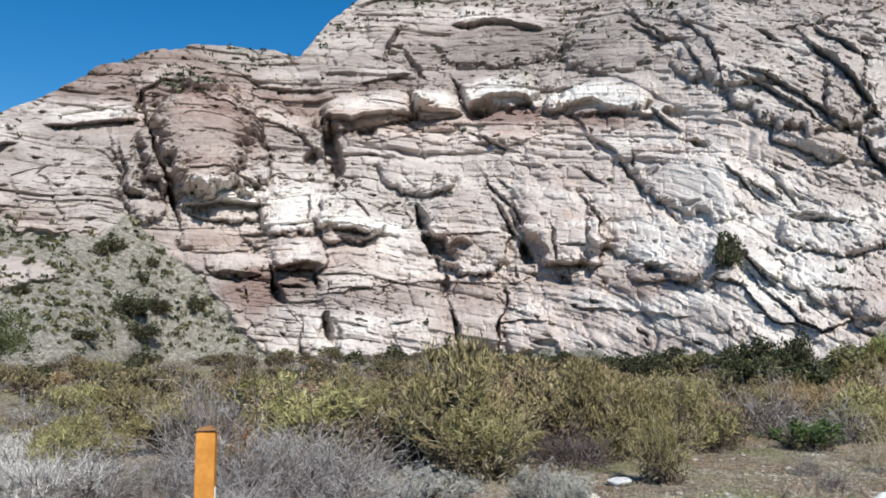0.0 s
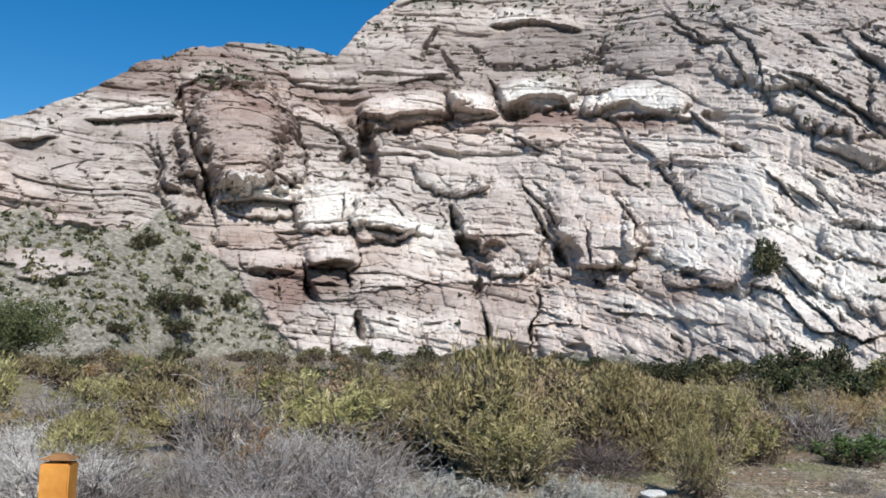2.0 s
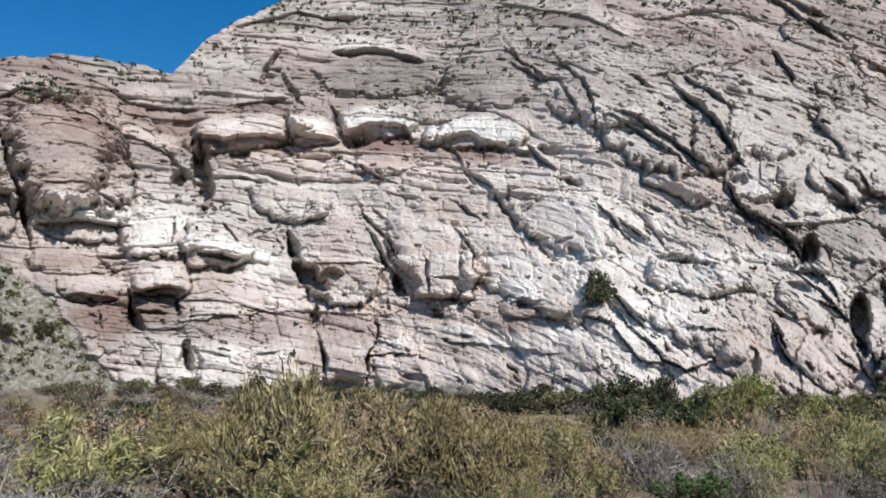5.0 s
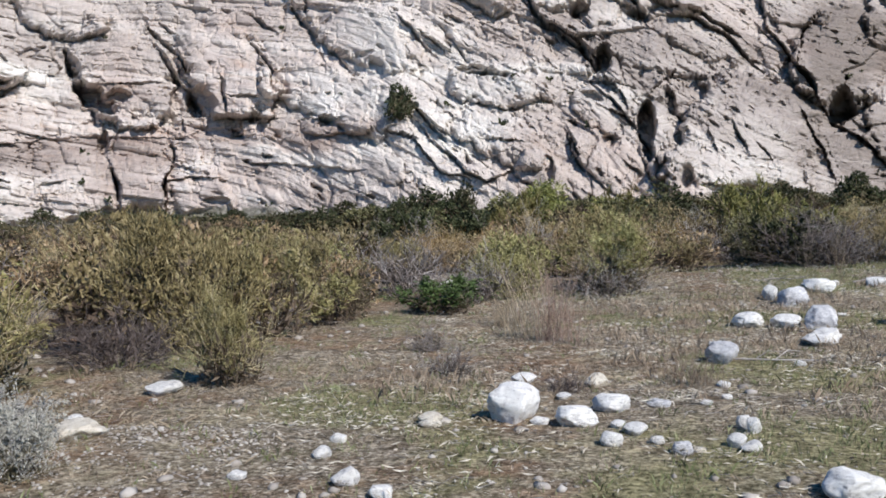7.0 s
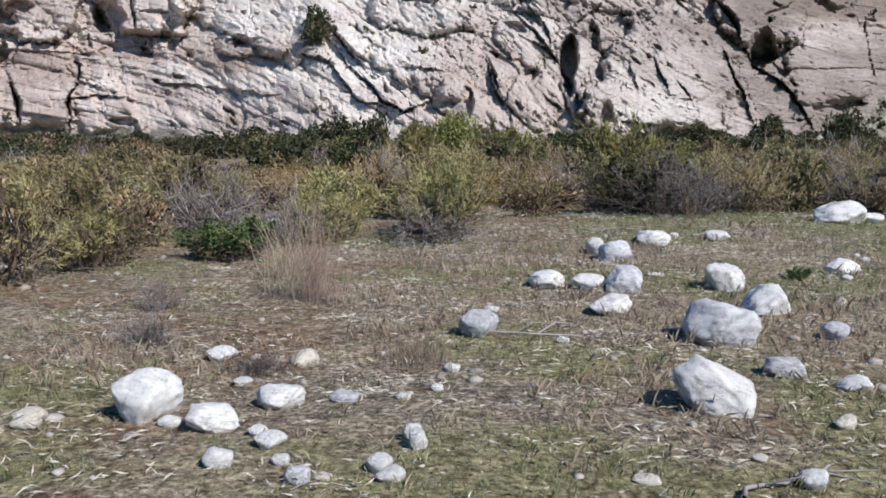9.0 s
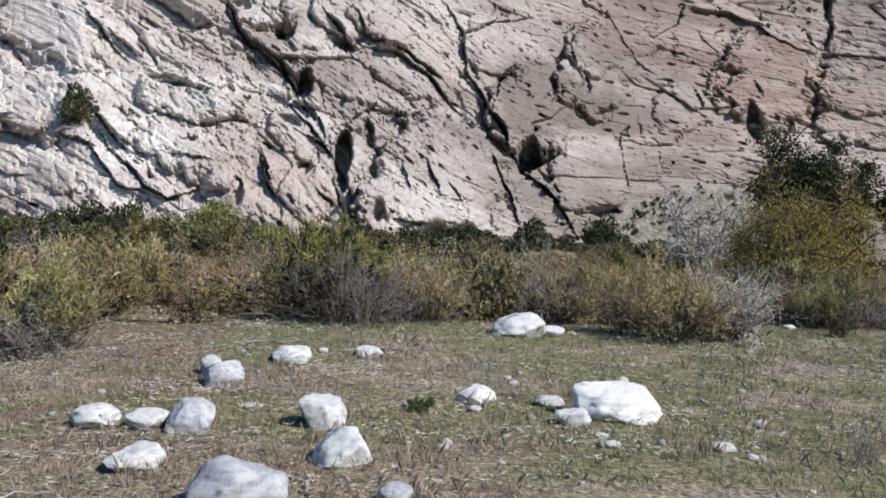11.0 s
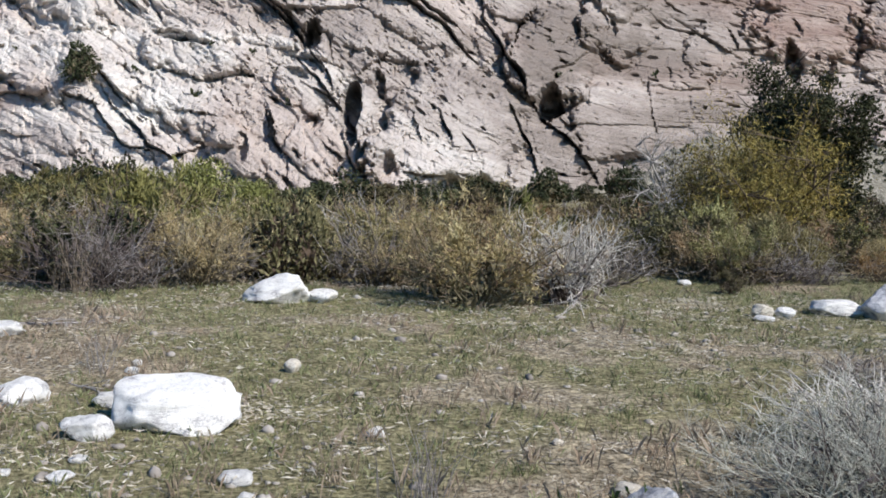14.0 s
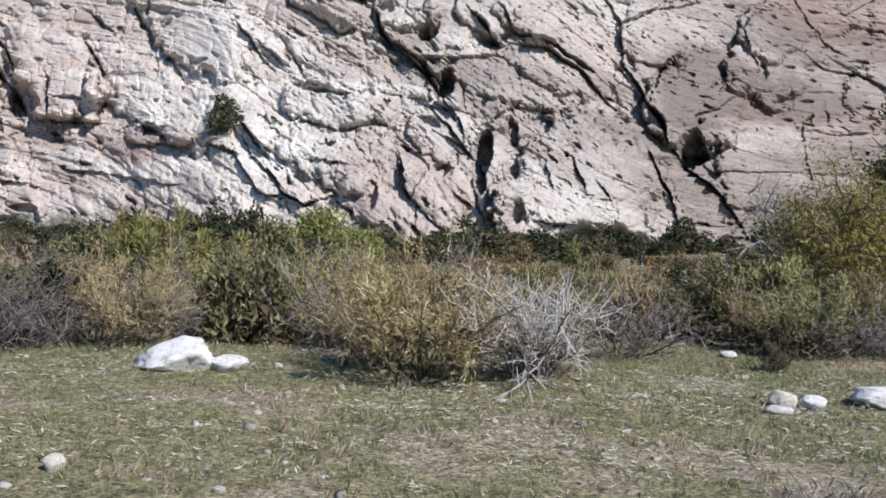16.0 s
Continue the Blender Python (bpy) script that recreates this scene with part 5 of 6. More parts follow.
# scrub below the scree on the western side
for _ in range(80):
    a, r = rng.uniform(-104, -42), rng.uniform(45, 104)
    w = rng.uniform(1.8, 3.4)
    shrub(pick((("olive", 0.4), ("twig", 0.35), ("rust", 0.15), ("dark", 0.1))), 5 + r * math.sin(a / 100), 3 + r * math.cos(a / 100), w, w * rng.uniform(0.4, 0.6), True)

# scrub below the scree on the eastern side
for _ in range(80):
    a, r = rng.uniform(26, 66), rng.uniform(42, 105)
    w = rng.uniform(1.8, 3.6)
    shrub(pick((("olive", 0.35), ("twig", 0.3), ("brown", 0.2), ("dark", 0.15))), 5 + r * math.sin(a / 100), 3 + r * math.cos(a / 100), w, w * rng.uniform(0.4, 0.65), True)

join_far()


def domed(kind, a, back, wide, high):
    """A rounded shrub so far in front of the cliff's foot."""
    r = float(np.interp(math.degrees(a / 100), FOOT_A, FOOT_R)) - back
    x, y = 5 + r * math.sin(a / 100), 3 + r * math.cos(a / 100)
    label, meshes = DOMED[kind]
    m = Matrix.LocRotScale((x, y, level(x, y) - 0.1), Euler((0, 0, rng.uniform(0, 6.28))), (wide / 1.25, wide / 1.25 * rng.uniform(0.85, 1.15), high))
    place_plant("shrub", meshes[rng.integers(len(meshes))], m, label, "shrub", "shrubs along the cliff foot")


for kind, a, back, wide, high in (("dark", -34.3, 16, 4.2, 2.5), ("dark", -26.5, 14, 4.6, 3.5), ("dark", -22.0, 15, 3.6, 3.9), ("dark", -30.0, 20, 4.0, 2.4), ("lime", -13.7, 22, 4.6, 3.7),
                                  ("dark", -0.6, 18, 5.0, 3.2), ("dark", 7.0, 16, 5.0, 2.6), ("dark", 12.7, 16, 5.0, 2.8), ("dark", 19.2, 18, 4.6, 3.4), ("lime", -6.8, 34, 3.4, 2.4), ("dark", 26.4, 10, 4.8, 5.0), ("olive", -18.0, 24, 4.5, 2.6)):
    domed(kind, a, back, wide, high)
for a in np.arange(-46, 24, 2.9):
    domed("dark" if rng.uniform() < 0.65 else "olive", a + rng.uniform(-1.2, 1.2), rng.uniform(14, 30), rng.uniform(3.0, 5.0), rng.uniform(1.5, 2.4))
for a in (-81, -77, -72, -66, -64, -60, -53, -50, -47, 29, 33, 36, 40, 45):
    domed("dark" if rng.uniform() < 0.7 else "olive", a + rng.uniform(-1, 1), rng.uniform(8, 18), rng.uniform(3.0, 5.0), rng.uniform(1.4, 2.4))


# bare twigs along the near edge of the wash
for kind, x, y, wide, high in (("twig", -3.4, 7.2, 1.6, 0.8), ("bleached", -4.6, 7.7, 1.6, 0.8), ("twig", -2.7, 6.6, 1.3, 0.7), ("twig", -3.9, 8.3, 1.6, 0.85)):
    shrub(kind, x, y, wide, high)


# ---- plants on the cliff and scree ----
def on_face(a, z):
    i = int(np.argmin(np.abs(FACE[0] - a)))
    j = int(np.argmin(np.abs(FACE[1][:, i] - z)))
    r = FACE[2][j, i]
    return 5 + r * math.sin(a / 100), 3 + r * math.cos(a / 100), FACE[1][j, i]


for a, z, wide, high in ((-27.6, 10.4, 4.4, 4.0), (-100.1, 15.6, 1.7, 1.4), (-94.4, 14.2, 4.0, 3.0), (-90.1, 12.7, 2.0, 1.5), (-91.2, 10.3, 2.1, 1.6),
                         (-103.2, 7.8, 2.6, 1.8), (-92.4, 5.6, 5.0, 3.4), (-89.5, 6.0, 3.2, 3.0), (-85.6, 6.6, 2.6, 2.6), (-91.5, 3.0, 5.5, 2.2), (-97.5, 2.6, 3.4, 1.6)):
    x, y, h = on_face(a, z)
    me = DOMED["dark"][1][rng.integers(3)]
    place_plant("shrub", me, Matrix.LocRotScale((x, y, h - 0.3), Euler((0, 0, rng.uniform(0, 6))), (wide / 1.25, wide / 1.25, high)), "dark green shrub growing on the rock slope", "shrub", "shrubs on the slope")


def slope_scrub(count, seed, low, material, label):
    """Tufts too many to count on the ledges and the scree."""
    r2 = np.random.default_rng(seed)
    soil = FACE[3]
    rows, cols = soil.shape
    verts, faces, n = [], [], 0
    made = 0
    while made < count:
        j, i = r2.integers(0, rows), r2.integers(0, cols)
        z = FACE[1][j, i]
        if z < 1 or (low and not (z < 20 and FACE[0][i] < -78)) or r2.uniform() > soil[j, i] ** 1.3 * (1.0 if z > 22 or FACE[0][i] > 20 else 0.24) + 0.012:
            continue
        a, r = FACE[0][i] / 100, FACE[2][j, i]
        size = r2.uniform(0.22, 0.66)
        c = np.array([5 + r * math.sin(a), 3 + r * math.cos(a), z])
        k = 12
        at = c + size * np.stack([r2.normal(size=k) * 0.35, r2.normal(size=k) * 0.35, np.abs(r2.normal(size=k)) * 0.3], 1)
        v, f = leaves(at, np.repeat(np.array([[0, 0, 0.6]]), k, 0), size * 0.8, 0.4, r2)
        verts.append(v), faces.append(f + n)
        n += len(v)
        made += 1
    me = mesh_from("scrub", np.concatenate(verts), np.concatenate(faces), material, False)
    tagged(new("scrub", me), label, "scrub", kind="stuff")


slope_scrub(2500, 77, False, DARK_LEAF, "small dark scrub tufts on cliff ledges and scree")
slope_scrub(600, 79, True, OLIVE_LEAF, "low dry olive tufts scattered over the scree")


# ---- trees ----
def tree(name, x, y, wide, high, trunk_h, leaf, n_leaf, leaf_size, label, seed, limbs=9, wood=None, bare=0.0, slim=0.25):
    """Trunk with limbs, twigs and an uneven crown of leaf clumps."""
    r2 = np.random.default_rng(seed)
    paths, radii, clumps = [], [], []
    base = np.array([0.0, 0, 0])
    lean = r2.normal(size=3) * 0.06
    trunk = np.array([base + np.array([lean[0], lean[1], 1]) * trunk_h * k / 4 + r2.normal(size=3) * 0.03 * high * (k > 0) * 0.3 for k in range(5)])
    paths.append(trunk), radii.append((0.035 * high, 0.022 * high))
    for i in range(limbs):
        phi = 2 * math.pi * i / limbs + r2.uniform(-0.4, 0.4)
        reach, top = wide / 2 * r2.uniform(0.45, 1.0), trunk_h + (high - trunk_h) * r2.uniform(0.25, 1.0)
        p0 = trunk[r2.integers(2, 5)]
        p3 = np.array([math.cos(phi) * reach, math.sin(phi) * reach, top])
        limb = np.array([p0 + (p3 - p0) * k / 4 + r2.normal(size=3) * 0.03 * high * (0 < k) + np.array([0, 0, 0.06 * high * math.sin(k / 4 * 3.14)]) for k in range(5)])
        paths.append(limb), radii.append((0.016 * high, 0.005 * high))
        for _ in range(9):
            q = limb[r2.integers(2, 5)]
            d = r2.normal(size=3) * 0.16 * wide * np.array([1, 1, 0.75]) + np.array([0, 0, 0.06 * high])
            tw = np.array([q, q + d * 0.5 + r2.normal(size=3) * 0.02 * high, q + d])
            paths.append(tw), radii.append((0.006 * high, 0.002 * high))
            for _ in range(3):
                paths.append(np.array([tw[1], tw[1] + d * 0.4 + r2.normal(size=3) * 0.07 * wide])), radii.append((0.003 * high, 0.001 * high))
            if r2.uniform() > bare:
                clumps.append((q + d * 0.8, 0.09 * wide * r2.uniform(0.5, 1.3)))
    v, f = tubes(paths, radii, 5)
    ob = new(name)
    ob.matrix_world = Matrix.Translation((x, y, level(x, y) - 0.05))
    part("trunk", mesh_from("trunk", v, f, wood or BARK), ob)
    if n_leaf:
        at = np.concatenate([c + s * r2.normal(size=(n_leaf // len(clumps) + 1, 3)) * np.array([1, 1, 0.8]) for c, s in clumps])
        v, f = leaves(at, np.repeat(np.array([[0, 0, 0.25]]), len(at), 0), leaf_size, slim, r2)
        part("crown", mesh_from("crown", v, f, leaf, False), ob)
    return tagged(ob, label, "tree")


def palm(x, y, high, crown, seed, label):
    """Fan palm: fibrous trunk, skirt of dead fronds and a round head of fans."""
    r2 = np.random.default_rng(seed)
    ob = new("palm_tree")
    ob.matrix_world = Matrix.Translation((x, y, level(x, y) - 0.05))
    th = high - crown * 0.5
    v, f = tubes([np.array([[0.05 * math.sin(k), 0.03 * k / 4, th * k / 6] for k in range(7)])], [(0.11, 0.09)], 9)
    part("trunk", mesh_from("trunk", v, f, BARK), ob)

    def fan(root, d, size, droop, pv, pf):
        d = d / np.linalg.norm(d)
        side = np.cross(d, (0, 0, 1))
        side /= np.linalg.norm(side) + 1e-6
        up = np.cross(side, d)
        roll = r2.uniform(-1.1, 1.1)
        side, up = side * math.cos(roll) + up * math.sin(roll), up * math.cos(roll) - side * math.sin(roll)
        hub = root + d * size * 0.45
        stalk, sf = tubes([np.array([root, (root + hub) / 2 + up * 0.03, hub])], [(0.02, 0.012)])
        pf.append(sf + sum(len(q) for q in pv)), pv.append(stalk)
        n = 15
        ang = np.linspace(-1.45, 1.45, n) + r2.normal(size=n) * 0.03
        tip = hub + size * 0.62 * (np.cos(ang)[:, None] * d + np.sin(ang)[:, None] * side) - np.array([0, 0, droop])
        mid = hub + 0.55 * (tip - hub) + np.array([0, 0, 0.35 * droop])
        wid = 0.04 * size * (-np.sin(ang)[:, None] * d + np.cos(ang)[:, None] * side)
        pv.append(np.stack([np.repeat(hub[None], n, 0), mid + wid, tip, mid - wid], 1).reshape(-1, 3))
        pf.append(np.arange(4 * n).reshape(-1, 4) + sum(len(q) for q in pv[:-1]))

    for what, count, lo, hi, material, start in (("crown", 34, -0.35, 1.4, DARK_LEAF, th), ("dead_skirt", 20, -1.5, -0.75, DARK_TWIG, th - 0.15)):
        pv, pf = [], []
        for k in range(count):
            phi, el = k * 2.4 + r2.uniform(-0.3, 0.3), r2.uniform(lo, hi)
            fan(np.array([0, 0, start]), np.array([math.cos(phi) * math.cos(el), math.sin(phi) * math.cos(el), math.sin(el)]), crown * 0.5 * r2.uniform(0.8, 1.1) * (0.75 if hi < 0 else 1), 0.12, pv, pf)
        part(what, mesh_from(what, np.concatenate(pv), np.concatenate(pf), material, False), ob, "shaggy skirt of dead brown fronds" if hi < 0 else "")
    return tagged(ob, label, "palm tree", "palms")


tree("tree", 18.4, 29.8, 3.5, 3.3, 0.5, RUST_LEAF, 17000, 0.13, "rusty yellow-green desert willow in the wash", 3, 14, SHADED_TWIG, slim=0.07)
tree("tree", 17.6, 30.6, 2.4, 2.6, 0.4, LIME_LEAF, 9000, 0.12, "yellow-green desert willow beside a rusty one", 4, 12, SHADED_TWIG, slim=0.08)
tree("tree", 24.8, 43.2, 3.9, 6.5, 1.3, DARK_LEAF, 26000, 0.15, "dark green tree with an uneven half-bare crown", 15, 15, bare=0.25)
tree("tree", 26.4, 43.8, 3.0, 4.2, 0.9, DARK_LEAF, 7500, 0.2, "dense dark green tree beside a half-bare one", 16, 9)
tree("tree", 19.6, 41.0, 3.6, 4.0, 0.8, None, 0, 0, "leafless pale grey tree", 6, 16, GREY_TWIG)
tree("tree", 36.6, 48.8, 4.2, 5.0, 0.6, DARK_LEAF, 15000, 0.18, "dark green dense tree between two palms", 7, 12)
tree("tree", 37.5, 45.5, 3.4, 3.0, 0.5, LIME_LEAF, 4500, 0.13, "low green tree below the palms", 8, 10)
tree("tree", -68, 42, 6.0, 4.6, 0.8, DUSKY_LEAF, 9000, 0.24, "round dark green tree near the scree", 9, 12)
palm(33.0, 49.6, 5.7, 3.1, 1, "fan palm with a dark skirt of dead fronds")
palm(39.6, 47.8, 5.0, 3.0, 2, "fan palm standing behind a dark tree")


# ---- boulders and stones ----
def boulder_mesh(seed, cuts, rough, fine=4, faces=()):
    """Stone inside two units: a blocky lump broken by flat faces, or a worn round one."""
    bm = bmesh.new()
    bmesh.ops.create_icosphere(bm, subdivisions=fine, radius=1)
    r2 = random.Random(seed)
    sharp = cuts > 9
    planes = [(Vector((r2.gauss(0, 1), r2.gauss(0, 1), r2.gauss(0, 0.9))).normalized(), r2.uniform(0.58, 0.92) if sharp else r2.uniform(0.58, 0.92)) for _ in range(cuts)]
    planes += [(Vector(n).normalized(), d) for n, d in faces]
    off = Vector((seed * 3.7, seed * 1.3, 0))
    for v in bm.verts:
        power = 2.7 if sharp else 2.35
        p = v.co / sum(abs(k) ** power for k in v.co) ** (1 / power) * (1 + 0.24 * noise.noise(v.co * 1.2 + off))
        for n, d in planes:
            over = p.dot(n) - d
            if over > 0:
                p -= n * over * (0.95 if sharp else 0.85)
        chip = max(0.0, noise.noise(p * 2.4 + off) - 0.15)
        p -= v.co * (0.16 if sharp else 0.07) * chip
        p += v.co * (0.05 * noise.noise(p * 3.1 + off) + rough * 0.03 * noise.noise(p * 8 + off) + rough * 0.014 * noise.noise(p * 20 + off))
        v.co = p
    lo, hi = [Vector([f(v.co[k] for v in bm.verts) for k in range(3)]) for f in (min, max)]
    for v in bm.verts:
        v.co = Vector([(v.co[k] - (lo[k] + hi[k]) / 2) / (hi[k] - lo[k]) * 2 for k in range(3)])
    me = bpy.data.meshes.new("boulder")
    bm.to_mesh(me)
    bm.free()
    me.polygons.foreach_set("use_smooth", np.full(len(me.polygons), True))
    return me


ROUND = [boulder_mesh(s, 8, 2.0) for s in (1, 2, 3)]
ANGULAR = [boulder_mesh(s, 12, 2.0) for s in (4, 5, 6, 7)]
SMALL_ROUND = [boulder_mesh(s, 8, 2.0, 3) for s in (1, 2, 3)]
SMALL_ANGULAR = [boulder_mesh(s, 12, 2.0, 3) for s in (4, 5, 6, 7)]
# a slab with a flat tilted top and a steep broken front
SLAB = boulder_mesh(8, 10, 2.0, 4, (((-0.08, -0.3, 1), 0.5), ((0.05, -1, 0.42), 0.6), ((1, -0.25, 0.55), 0.72), ((-0.8, -0.6, 0.35), 0.78)))
TINTED = {}


def boulder(x, y, wide, high, turn=0.0, angular=0, stone="white", shape=0, sink=0.2, tilt=0.0, deep=0.47, source=None):
    sink = max(0.26, sink) if angular else sink
    source = source or ((ANGULAR if angular else ROUND) if wide > 0.25 else (SMALL_ANGULAR if angular else SMALL_ROUND))[shape % (4 if angular else 3)]
    material = {"white": WHITE_STONE, "grey": GREY_STONE, "cream": CREAM_STONE}[stone]
    key = (source.name, stone)
    if key not in TINTED:
        TINTED[key] = source.copy()
        TINTED[key].materials.append(material)
    name, label = ("boulder", f"{stone} {'angular' if angular else 'rounded'} boulder lying in thin grass") if wide > 0.25 else ("stone", f"small {stone} stone lying on the ground")
    ob = new(name, TINTED[key])
    z = level(x, y) + high * (1 - 0.5 / (1 - sink))
    ob.matrix_world = Matrix.LocRotScale((x, y, z), Euler((0, radians(tilt), radians(turn))), (wide * 0.5, wide * deep, high * 0.5 / (1 - sink) * 1.0))
    return tagged(ob, label, name, "boulders of the clearing" if wide > 0.25 else "stones of the clearing")


